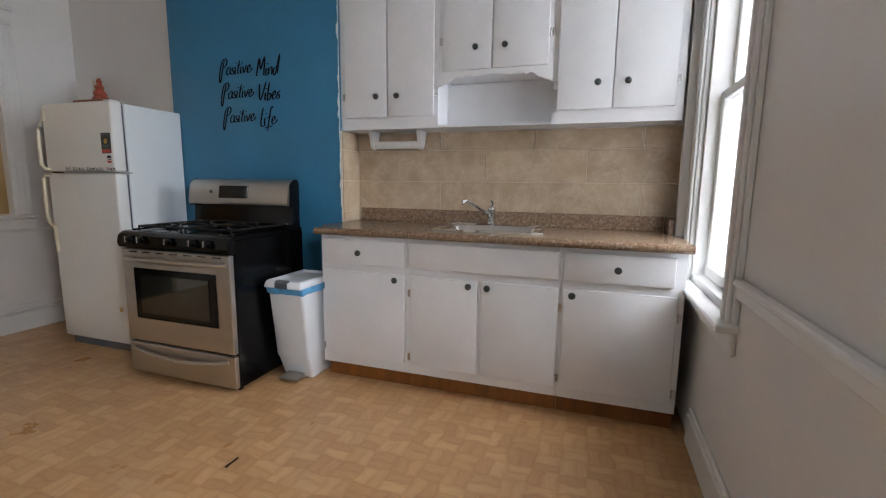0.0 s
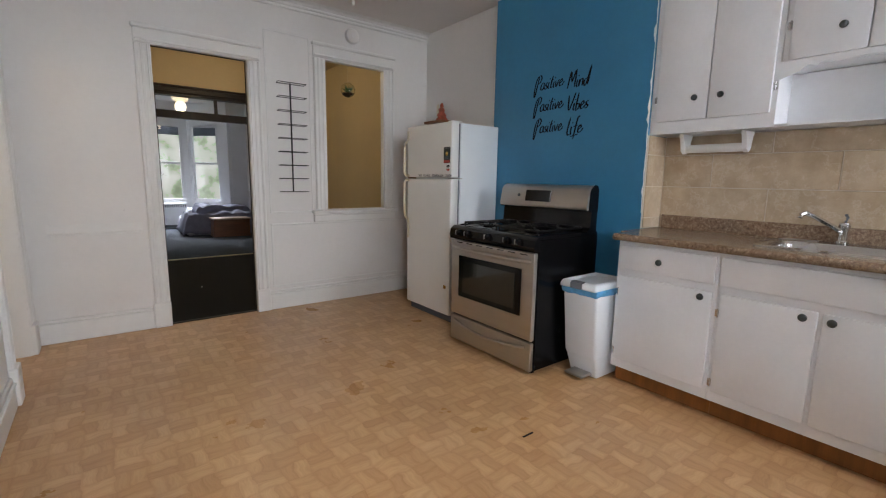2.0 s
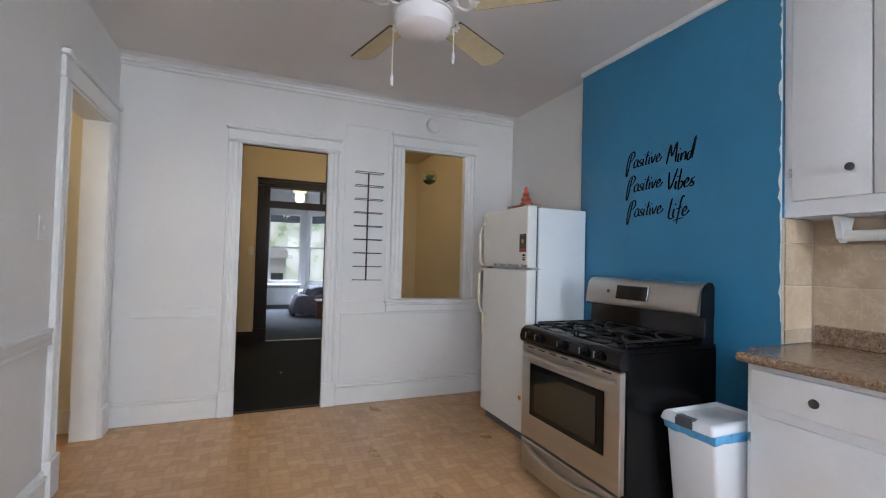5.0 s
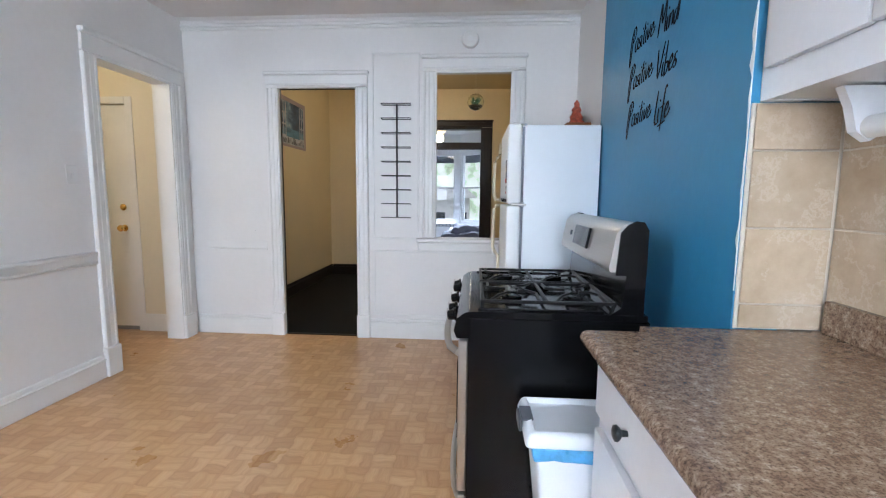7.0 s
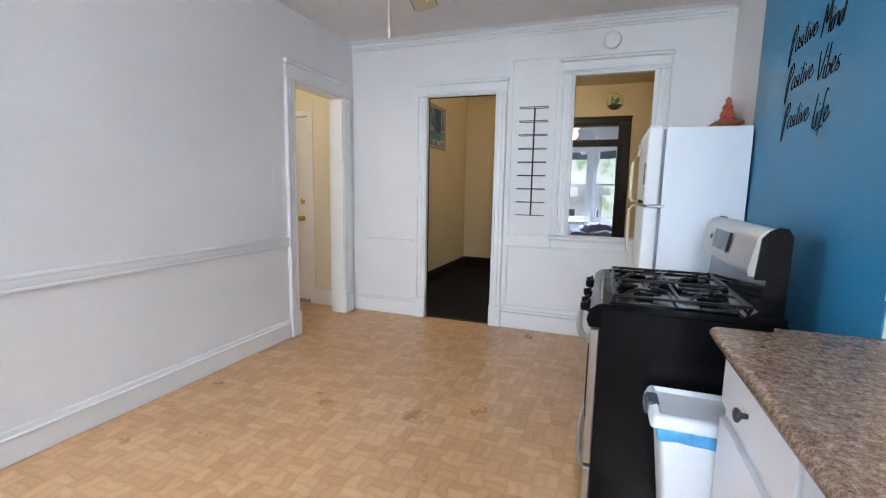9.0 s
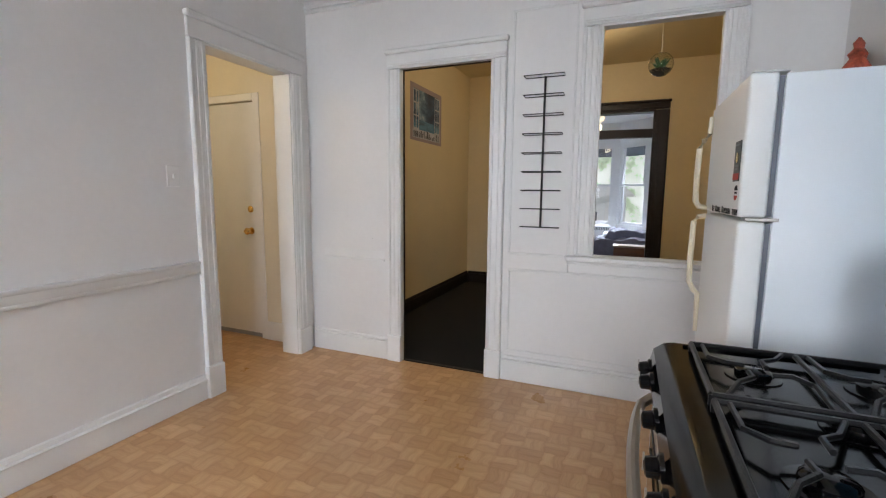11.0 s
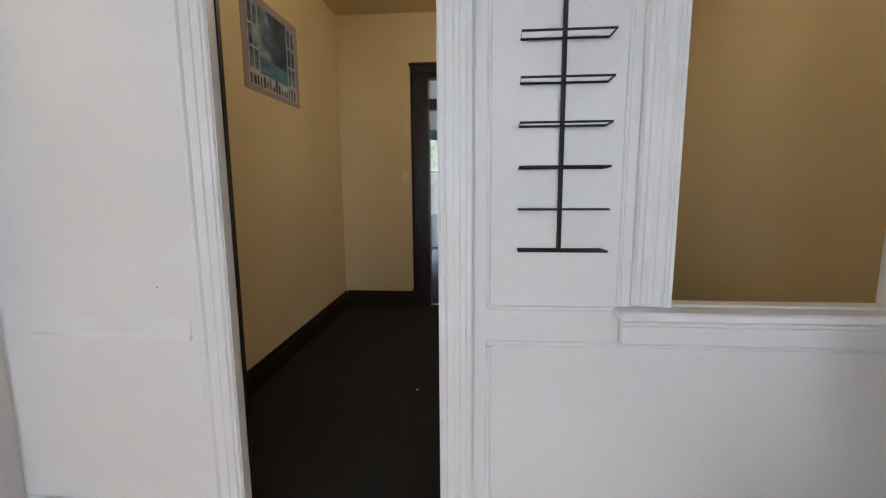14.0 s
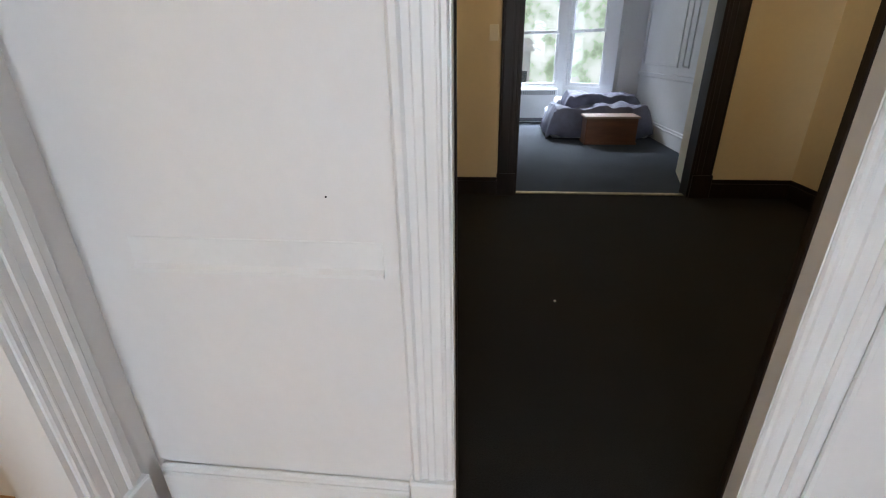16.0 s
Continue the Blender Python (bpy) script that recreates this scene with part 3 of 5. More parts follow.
bx(bm, 0, LY0 - 0.12, DH + 0.11, 0.045, LY1 + 0.14, DH + 0.145, bevel=0.008)
setting("trim_entry_casing", bm, TRIM, "white fluted casing round the entry opening", "casing")
setting("trim_entry_jamb", B((-0.14, LY0 - 0.01, 0, 0.01, LY0 + 0.012, DH), (-0.14, LY1 - 0.012, 0, 0.01, LY1 + 0.01, DH), (-0.14, LY0, DH - 0.012, 0.01, LY1, DH + 0.01)), TRIM, "white lining of the entry opening", "jamb")

# chair rail and baseboards
setting("trim_chair_rail_west", B((0, YS, 0.79, 0.02, LY0 - 0.112, 0.855), (0.0, YS, 0.835, 0.026, LY0 - 0.112, 0.858), (0, YS, 0.775, 0.023, LY0 - 0.112, 0.795), bevel=0.006, seg=2), TRIM, "white moulded chair rail", "trim")
setting("baseboard_west", B((0, YS, 0, 0.022, LY0 - 0.117, 0.125), (0, YS, 0.125, 0.016, LY0 - 0.117, 0.16), (0, YS, 0.118, 0.03, LY0 - 0.117, 0.132), bevel=0.005), TRIM, "white moulded baseboard, scuffed", "baseboard")
setting("baseboard_north", B((0.02, -0.022, 0, DX0 - 0.112, 0, 0.145), (0.02, -0.016, 0.145, DX0 - 0.112, 0, 0.17),
        (DX1 + 0.112, -0.022, 0, XE, 0, 0.145), (DX1 + 0.112, -0.03, 0.138, XE, 0, 0.15), (DX1 + 0.112, -0.016, 0.15, XE, 0, 0.175), bevel=0.005), TRIM, "white baseboard", "baseboard")
setting("baseboard_south", B((0, YS, 0, 2.78, YS + 0.022, 0.14), (0, YS, 0.14, 2.78, YS + 0.015, 0.165), bevel=0.005), TRIM, "white baseboard", "baseboard")
setting("trim_chair_rail_south", B((V1 + 0.13, YS, 0.79, WX0 - 0.12, YS + 0.02, 0.855), (V1 + 0.13, YS, 0.835, WX0 - 0.12, YS + 0.034, 0.858), bevel=0.006), TRIM, "white moulded chair rail", "trim")


def panel_frame(bm, x0, x1, z0, z1, y=0.0, w=0.018, t=0.007):
    bx(bm, x0, y - t, z0, x1, y, z0 + w, bevel=0.004)
    bx(bm, x0, y - t, z1 - w, x1, y, z1, bevel=0.004)
    bx(bm, x0, y - t, z0 + w, x0 + w, y, z1 - w, bevel=0.004)
    bx(bm, x1 - w, y - t, z0 + w, x1, y, z1 - w, bevel=0.004)


bm = bmesh.new()
prism(bm, [(0, 0.752), (-0.012, 0.754), (-0.012, 0.762), (-0.004, 0.772), (-0.002, 0.83), (0, 0.832)], "x", 0.13, 0.675)
panel_frame(bm, DX1 + 0.14, 3.25, 0.20, 0.775)
panel_frame(bm, DX1 + 0.14, PX0 - 0.13, 0.87, 2.40, w=0.014, t=0.005)
setting("trim_panel_mouldings", bm, TRIM, "white painted panel mouldings", "trim")

setting("baseboard_hall", B((HW, 0.10, 0, HW + 0.022, HN, 0.125), (HW, 0.10, 0.125, HW + 0.014, HN, 0.16), (HW + 0.022, HN - 0.022, 0, OX0 - 0.156, HN, 0.125), (HW + 0.022, HN - 0.014, 0.125, OX0 - 0.156, HN, 0.16),
        (OX1 + 0.156, HN - 0.022, 0, HE, HN, 0.125), (OX1 + 0.156, HN - 0.014, 0.125, HE, HN, 0.16), (HE - 0.022, 0.10, 0, HE, HN - 0.022, 0.125), (HE - 0.014, 0.10, 0.125, HE, HN - 0.022, 0.16), bevel=0.004), DARKWOOD, "dark-stained hall baseboard", "baseboard")
setting("trim_hall_jamb", B((OX0 - 0.01, HN - 0.01, 0, OX0 + 0.02, HN + 0.15, 2.26), (OX1 - 0.02, HN - 0.01, 0, OX1 + 0.01, HN + 0.15, 2.26), (OX0, HN - 0.01, 2.24, OX1, HN + 0.15, 2.27),
        (OX0 + 0.02, HN + 0.005, 1.945, OX1 - 0.02, HN + 0.1, 2.045), (1.815, HN + 0.03, 2.045, 1.855, HN + 0.08, 2.24), bevel=0.003), DARKWOOD, "dark-stained jamb and transom bar", "jamb")
for a, b in ((OX0 + 0.02, 1.815), (1.855, OX1 - 0.02)):
    w = setting("window_transom", B((a, HN + 0.052, 2.045, b, HN + 0.058, 2.24)), GLASS, "clear transom pane above the wide doorway", "window")
    w.visible_shadow = False
setting("trim_threshold", B((OX0 + 0.02, HN + 0.03, 0.004, OX1 - 0.02, HN + 0.08, 0.014), bevel=0.003), GOLDSTRIP, "worn brass carpet threshold", "threshold")
setting("trim_kitchen_threshold", B((DX0 + 0.006, 0.01, 0.0, DX1 - 0.006, 0.045, 0.007), bevel=0.003), DARKWOOD, "worn strip where vinyl meets carpet", "threshold")
setting("baseboard_bedroom", B((BE - 0.022, HN + 0.14, 0, BE, 7.04, 0.22), (BE - 0.034, HN + 0.14, 0.17, BE, 7.04, 0.19), bevel=0.005), BEDWALL, "tall pale bedroom baseboard", "baseboard")
bm = bmesh.new()
for y0, y1 in ((4.0, 4.9), (5.15, 5.35), (5.5, 6.9)):
    for z0, z1 in ((0.95, 2.2),):
        for q0, q1, c0, c1 in ((y0, y1, z0, z0 + 0.025), (y0, y1, z1 - 0.025, z1), (y0, y0 + 0.025, z0, z1), (y1 - 0.025, y1, z0, z1)):
            bx(bm, BE - 0.014, q0, c0, BE, q1, c1, bevel=0.004)
bx(bm, BE - 0.03, HN + 0.14, 0.80, BE, 7.04, 0.86, bevel=0.008)
setting("trim_bedroom_mouldings", bm, BEDWALL, "pale wall panel mouldings and chair rail", "trim")


# ---- windows ----
def sash_window(name, m, w, z0, z1, label, depth=0.14, casing=0.11, stool=True, material=None, mid=None):
    """A double-hung window in a wall: local x along the wall from 0 to w, local y out of the room."""
    material = material or TRIM
    root = new(name)
    root.matrix_world = m
    tagged(root, label, "window", kind="structure")

    def put(nm, bm, mt, parent=root, lab=""):
        o = new(nm, smooth(mesh_from(nm, bm, mt)))
        o.parent = parent
        return tagged(o, lab)
    mid = mid or (z0 + z1) / 2
    boxes = []
    for a, b in ((-casing, -0.004), (w + 0.004, w + casing)):
        boxes += [(a, -0.02, z0 - 0.02, b, 0, z1 + 0.004)]
        boxes += [(a + casing * 0.12, -0.034, z0 - 0.018, a + casing * 0.3, -0.02, z1), (a + casing * 0.62, -0.034, z0 - 0.018, a + casing * 0.85, -0.02, z1)]
    boxes += [(-casing, -0.022, z1 + 0.006, w + casing, 0, z1 + 0.12), (-casing - 0.015, -0.045, z1 + 0.12, w + casing + 0.015, 0, z1 + 0.15)]
    put("window_casing", B(*boxes, bevel=0.004), material)
    put("window_frame", B((0, 0.0, z0, 0.022, depth, z1), (w - 0.022, 0.0, z0, w, depth, z1), (0.022, 0, z1 - 0.02, w - 0.022, depth, z1), (0.022, 0, z0, w - 0.022, depth, z0 + 0.012), bevel=0.002), material)
    if stool:
        put("window_sill", B((-casing - 0.02, -0.075, z0 - 0.045, w + casing + 0.02, 0.0, z0 - 0.018), (-casing, -0.02, z0 - 0.13, w + casing, 0, z0 - 0.046), bevel=0.006), material)
    for nm, a, b, y in (("lower_sash", z0 + 0.012, mid + 0.02, 0.05), ("upper_sash", mid - 0.02, z1 - 0.02, 0.085)):
        s = put(nm, B((0.022, y, a, 0.065, y + 0.032, b), (w - 0.065, y, a, w - 0.022, y + 0.032, b), (0.065, y, a, w - 0.065, y + 0.032, a + 0.05), (0.065, y, b - 0.038, w - 0.065, y + 0.032, b), bevel=0.003), material)
        g = put("pane", B((0.065, y + 0.013, a + 0.05, w - 0.065, y + 0.017, b - 0.038)), GLASS, s)
        g.visible_shadow = False
    return root


kw = sash_window("window_1", pose(WX1, YS, 0, 0, 0, 180), WX1 - WX0, WZ0, WZ1, "white painted double-hung kitchen window", mid=1.56)
sash_window("window_2", pose(V1, YS, 0, 0, 0, 180), V1 - V0, WZ0, WZ1, "white painted double-hung kitchen window", mid=1.56)
# bay window of the bedroom
def bay_wall(name, m, w, x0, x1, z0, z1):
    bm = B((0, 0, 0, x0, 0.12, BH), (x1, 0, 0, w, 0.12, BH), (x0, 0, 0, x1, 0.12, z0), (x0, 0, z1, x1, 0.12, BH))
    o = setting(name, bm, BEDWALL, "pale wall of the bay window", "wall")
    o.matrix_world = m
    return o


BZ0, BZ1 = 0.60, 2.30
L45 = math.hypot(0.72, 0.72)
bay = (("centre", pose(2.14, BN, 0, 0, 0, 180), 1.10), ("east", pose(2.86, 7.04, 0, 0, 0, 135), L45), ("west", pose(1.04, BN, 0, 0, 0, 225), L45))
for i, (nm, m, w) in enumerate(bay):
    ww = 0.80 if nm == "centre" else 0.70
    a = (w - ww) / 2 + (0.06 if nm == "east" else 0.0)
    # local x runs along the wall, local y points out of the room
    bay_wall("wall_bay_" + nm, m, w, a, a + ww, BZ0, BZ1)
    sash_window("window_bay", m @ pose(a, 0, 0), ww, BZ0, BZ1, "white double-hung bay window with a grey shade", depth=0.11, casing=0.10, material=BEDWALL, stool=True)
    sh = new("roller_shade", smooth(mesh_from("roller_shade", B((a - 0.06, -0.05, 2.09, a + ww + 0.06, -0.038, 2.33), (a - 0.06, -0.075, 2.29, a + ww + 0.06, -0.038, 2.35), (a - 0.05, -0.056, 2.075, a + ww + 0.05, -0.034, 2.095), bevel=0.006), SHADE)))
    sh.matrix_world = m
    tagged(sh, "dark grey roller shade raised above a bay window", "window shade", "bay window shades")

# ---- outdoors ----
setting("ground", B((-60, -70, -3.2, 60, 80, -3.1)), OUTGROUND, "grey-green ground outside", "ground")


def backdrop(name, x0, x1, y, z0, z1, material, label):
    return setting(name, B((x0, y, z0, x1, y + 0.05, z1)), material, label, "backdrop")


backdrop("backdrop_street", -14, 18, 22, -3, 12, TREEGLOW, "self-lit backdrop of blurred trees and bright sky across the street")
backdrop("backdrop_yard", -12, 14, -20, -3, 14, OUTSKY, "bright overcast outdoors behind the kitchen")
house = thing("house", (1.5, 17, -3.1), "pale house across the street with dark windows", "house")
part("wall", B((-3.5, 17, -3.1, 2.2, 20, 1.15)), OUTHOUSE, house)
bm = bmesh.new()
prism(bm, [(-3.9, 1.15), (2.6, 1.15), (2.1, 1.6), (-3.4, 1.6)], "y", 16.6, 20.3)
part("roof", bm, OUTHOUSE, house)
for x in (-2.8, -1.2, 0.6, 1.6):
    wdw = part("window", B((x, 16.96, -0.4, x + 0.5, 16.99, 0.5)), OUTDARK, house)
    part("frame", B((x - 0.06, 16.95, -0.46, x, 16.995, 0.56), (x + 0.5, 16.95, -0.46, x + 0.56, 16.995, 0.56)), OUTHOUSE, wdw)
# balcony grate outside the kitchen window
rail = thing("porch_railing", (2.6, -5.6, 0), "dark metal porch railing outside the window", "railing")
part("rail", B((1.2, -5.64, 1.03, 4.4, -5.58, 1.07), (1.2, -5.63, 0.3, 4.4, -5.59, 0.34)), OUTDARK, rail)
for i in range(18):
    part("baluster", B((1.25 + i * 0.18, -5.62, 0.34, 1.27 + i * 0.18, -5.6, 1.03)), OUTDARK, rail)
part("deck", B((1.0, -5.8, -3.1, 4.6, -4.72, 0.3)), OUTHOUSE, rail, "pale porch floor")


# ---- kitchen: base cabinets ----
def knob(parent, x, y, z, r=0.017):
    bm = bmesh.new()
    lathe(bm, [(0.006, 0), (0.007, 0.012), (r * 0.75, 0.016), (r, 0.021), (r * 0.95, 0.026), (r * 0.6, 0.029), (0, 0.030)], Matrix.Translation((x, y, z)) @ Euler((0, radians(-90), 0)).to_matrix().to_4x4(), 20)
    return part("knob", bm, KNOB, parent, "dark pewter knob")


def hinge(parent, x, y, z):
    bm = bmesh.new()
    rod(bm, (x - 0.004, y, z - 0.022), (x - 0.004, y, z + 0.022), 0.004)
    bx(bm, x - 0.004, y - 0.011, z - 0.018, x, y + 0.011, z + 0.018)
    return part("hinge", bm, CHROME, parent)


FX = 2.815   # face of the base cabinets
CY0, CY1 = -4.505, -2.625


def front(parent, name, x, y0, y1, z0, z1, t=0.02):
    bm = B((x - t, y0, z0, x, y1, z1), bevel=0.005, seg=2)
    return part(name, bm, CABINET, parent)


def base_unit(y0, y1, drawers, doors, label):
    c = thing("base_cabinet", (FX + 0.3, (y0 + y1) / 2, 0), label, "cabinet", "base cabinets along the counter")
    part("body", B((FX, y0, 0.102, FX + 0.02, y1, 0.862), (FX + 0.02, y0, 0.102, XN - 0.02, y0 + 0.016, 0.862), (FX + 0.02, y1 - 0.016, 0.102, XN - 0.02, y1, 0.862), (FX + 0.02, y0 + 0.016, 0.102, XN - 0.02, y1 - 0.016, 0.117)), CABINET, c)
    part("kick_board", B((FX + 0.06, y0, 0, FX + 0.075, y1, 0.102)), BOARDWOOD, c, "brown recessed kick board")
    for a, b, kn in drawers:
        d = front(c, "drawer", FX, a, b, 0.700, 0.838)
        if kn:
            knob(d, FX - 0.02, (a + b) / 2 + kn[0], 0.768)
    for a, b, ky, hy in doors:
        d = front(c, "door", FX, a, b, 0.158, 0.660)
        knob(d, FX - 0.02, ky, 0.632)
        hinge(d, FX - 0.001, hy, 0.56), hinge(d, FX - 0.001, hy, 0.20)
    return c


base_unit(-3.162, CY1, [(-3.150, -2.648, (0.02,))], [(-3.146, -2.649, -3.10, -2.640)], "white painted base cabinet with drawer and door")
base_unit(-3.966, -3.164, [(-3.954, -3.173, None)], [(-3.557, -3.183, -3.512, -3.174), (-3.958, -3.575, -3.61, -3.963)], "white painted sink cabinet with two doors")
base_unit(CY0, -3.968, [(-4.459, -3.980, (0.0,))], [(-4.478, -3.983, -4.022, -4.486)], "white painted base cabinet with drawer and door")

# worktop with a hole for the sink
SX0, SX1, SY0, SY1 = 2.905, 3.30, -3.83, -3.25
top = thing("worktop", (3.1, -3.5, 0.862), "brown granite-look laminate worktop with upstand", "worktop")
bm = B((2.775, -4.52, 0.862, SX0 + 0.02, -2.61, 0.90), (SX1 - 0.02, -4.52, 0.862, XN, -2.55, 0.90), (SX0 + 0.02, -4.52, 0.862, SX1 - 0.02, SY0 + 0.02, 0.90), (SX0 + 0.02, SY1 - 0.02, 0.862, SX1 - 0.02, -2.56, 0.90))
part("slab", bm, GRANITE, top)
bm = bmesh.new()
rod(bm, (2.777, -4.52, 0.881), (2.777, -2.61, 0.881), 0.019, seg=16)
part("rounded_edge", bm, GRANITE, top)
part("upstand", B((XN - 0.03, -4.47, 0.90, XN, -2.575, 0.985), (XN - 0.2, -4.5, 0.90, XN - 0.03, -4.472, 0.985), bevel=0.003), GRANITE, top)

# sink
sink = thing("sink", (3.1, -3.54, 0.9), "shallow stainless steel drop-in sink", "sink")
bm = bmesh.new()


def basin(bm):
    def ring(x0, x1, y0, y1, z, r, n=5):
        vs = []
        for cx, cy, a0 in ((x1 - r, y1 - r, 0), (x0 + r, y1 - r, 90), (x0 + r, y0 + r, 180), (x1 - r, y0 + r, 270)):
            for k in range(n + 1):
                a = radians(a0 + 90 * k / n)
                vs.append(bm.verts.new((cx + r * math.cos(a), cy + r * math.sin(a), z)))
        return vs
    rings = [ring(SX0, SX1 + 0.07, SY0, SY1, 0.900, 0.03), ring(SX0, SX1 + 0.07, SY0, SY1, 0.907, 0.03), ring(SX0 + 0.012, SX1 + 0.058, SY0 + 0.012, SY1 - 0.012, 0.909, 0.03),
             ring(SX0 + 0.03, SX1 - 0.03, SY0 + 0.03, SY1 - 0.03, 0.905, 0.05), ring(SX0 + 0.04, SX1 - 0.04, SY0 + 0.04, SY1 - 0.04, 0.89, 0.05),
             ring(SX0 + 0.05, SX1 - 0.05, SY0 + 0.05, SY1 - 0.05, 0.76, 0.05), ring(SX0 + 0.09, SX1 - 0.09, SY0 + 0.09, SY1 - 0.09, 0.745, 0.05)]
    for A, C in zip(rings, rings[1:]):
        for j in range(len(A)):
            k = (j + 1) % len(A)
            bm.faces.new((A[j], A[k], C[k], C[j]))
    bm.faces.new(rings[-1])


basin(bm)
part("basin", bm, SINKSTEEL, sink)
bm = bmesh.new()
lathe(bm, [(0.04, 0), (0.042, 0.004), (0.03, 0.005), (0.0, 0.003)], pose(3.1, -3.54, 0.746))
part("drain", bm, CHROME, sink)
tap = thing("faucet", (3.33, -3.50, 0.909), "chrome single-lever kitchen faucet", "faucet")
bm = bmesh.new()
lathe(bm, [(0.026, 0), (0.026, 0.01), (0.02, 0.016), (0.02, 0.075), (0.024, 0.085), (0.022, 0.1), (0.008, 0.106), (0, 0.107)], pose(3.33, -3.50, 0.909))
part("body", bm, CHROME, tap)
bm = bmesh.new()
tube(bm, [(3.33, -3.50, 0.955), (3.28, -3.46, 0.995), (3.22, -3.40, 1.04), (3.19, -3.375, 1.055), (3.175, -3.36, 1.045), (3.172, -3.357, 1.03)], 0.011, 10)
part("spout", bm, CHROME, tap)
bm = bmesh.new()
tube(bm, [(3.33, -3.50, 1.012), (3.345, -3.505, 1.035), (3.33, -3.50, 1.05)], 0.007, 8)
part("lever", bm, GREYPL, tap, "dark lever tip")
solo("soap_dish", B((2.915, -3.86, 0.902, 2.95, -3.80, 0.908), bevel=0.002), PAPERWHITE, "small white cloth scrap on the worktop", "cloth")

# upper cabinets: left and right reach lower, the middle one stands over an arched valance
UX = XB + 0.02
UY0, UY1 = -4.49, -2.555


def wall_unit(y0, y1, z0, doors, label, kz, extra=None):
    c = thing("wall_cabinet", (XN - 0.1, (y0 + y1) / 2, z0), label, "cabinet", "wall cabinets")
    part("body", B((UX, y0, z0, UX + 0.018, y1, H - 0.005), (UX + 0.018, y0, z0, XN - 0.003, y0 + 0.014, H - 0.005), (UX + 0.018, y1 - 0.014, z0, XN - 0.003, y1, H - 0.005), (UX + 0.018, y0 + 0.014, z0 + 0.004, XN - 0.003, y1 - 0.014, z0 + 0.018)), CABINET, c)
    for a, b, ky, hy in doors:
        d = front(c, "door", UX, a, b, z0 + 0.07 if z0 < 1.6 else z0 + 0.035, H - 0.06)
        knob(d, UX - 0.02, ky, kz)
        hinge(d, UX - 0.001, hy, z0 + 0.2)
    return c


wall_unit(-3.195, UY1, 1.481, [(-2.872, -2.585, -2.81, -2.575), (-3.172, -2.877, -2.945, -3.182)], "white painted wall cabinet with two doors", 1.668)
mid = wall_unit(-3.848, -3.197, 1.757, [(-3.512, -3.226, -3.425, -3.216), (-3.822, -3.518, -3.59, -3.832)], "white painted wall cabinet over an arched valance", 1.905)
bm = bmesh.new()
pts = [(-3.197, 1.79), (-3.848, 1.79)]
for k in range(65):
    s = k / 64
    u = 2 * abs(s - 0.5)
    if u < 0.32:
        z = 1.752 + 0.012 * math.cos(math.pi * u / 0.64)
    elif u < 0.56:
        z = 1.746 + 0.020 * math.sin(math.pi * (u - 0.32) / 0.24) ** 0.8
    else:
        z = 1.746 + 0.012 * math.sin(math.pi * min(1, (u - 0.56) / 0.2)) - 0.042 * max(0.0, u - 0.66) / 0.34
    pts.append((-3.848 + 0.651 * s, z))
prism(bm, pts, "x", UX - 0.012, UX - 0.001)
part("valance", bm, CABINET, mid, "scalloped white valance")
part("niche_back", B((XN - 0.03, -3.848, 1.481, XN - 0.006, -3.197, 1.757), (UX, -3.848, 1.481, XN - 0.03, -3.197, 1.493)), CABINET, mid, "open white shelf niche")
wall_unit(UY0, -3.85, 1.481, [(-4.155, -3.876, -4.08, -3.866), (-4.452, -4.160, -4.225, -4.462)], "white painted wall cabinet with two doors", 1.68)
setting("trim_filler", B((UX + 0.003, -2.553, 1.481, UX + 0.1, -2.545, H - 0.01), (UX + 0.003, YS, 0.9, UX + 0.04, -4.505, H - 0.01)), TRIM, "white filler strip beside the cabinets", "trim")

towel = thing("paper_towel_holder", (3.3, -2.87, 1.39), "white paper towel holder under the wall cabinet", "towel holder")
for y in (-2.71, -3.04):
    bm = bmesh.new()
    prism(bm, [(3.25, 1.48), (3.38, 1.48), (3.36, 1.44), (3.345, 1.385), (3.315, 1.365), (3.285, 1.385), (3.27, 1.44)], "y", y - 0.012, y + 0.012)
    part("bracket", bm, CABINET, towel)
bm = bmesh.new()
rod(bm, (3.315, -2.722, 1.395), (3.315, -3.028, 1.395), 0.024, seg=20)
part("roller", bm, PAPERWHITE, towel)

# ---- stove ----
Y0, Y1 = -2.285, -1.495
stove = thing("gas_stove", (2.8, -1.89, 0), "black and stainless steel gas range with oven", "stove")
part("body", B((2.50, Y0, 0.03, 3.08, Y1, 0.845), bevel=0.004), BLACKMATT, stove, "black side panels")
bm = bmesh.new()
prism(bm, [(2.462, 0.775), (2.452, 0.80), (2.462, 0.842), (2.488, 0.862), (2.51, 0.866), (3.07, 0.866), (3.07, 0.845), (2.505, 0.845), (2.505, 0.775)], "y", Y0 - 0.002, Y1 + 0.002)
part("cooktop", bm, BLACK, stove, "glossy black cooktop and control front")
for y in (Y0 + 0.02, Y1 - 0.032):
    part("cooktop_rim", B((2.53, y, 0.865, 2.94, y + 0.012, 0.873), bevel=0.003), BLACK, stove)
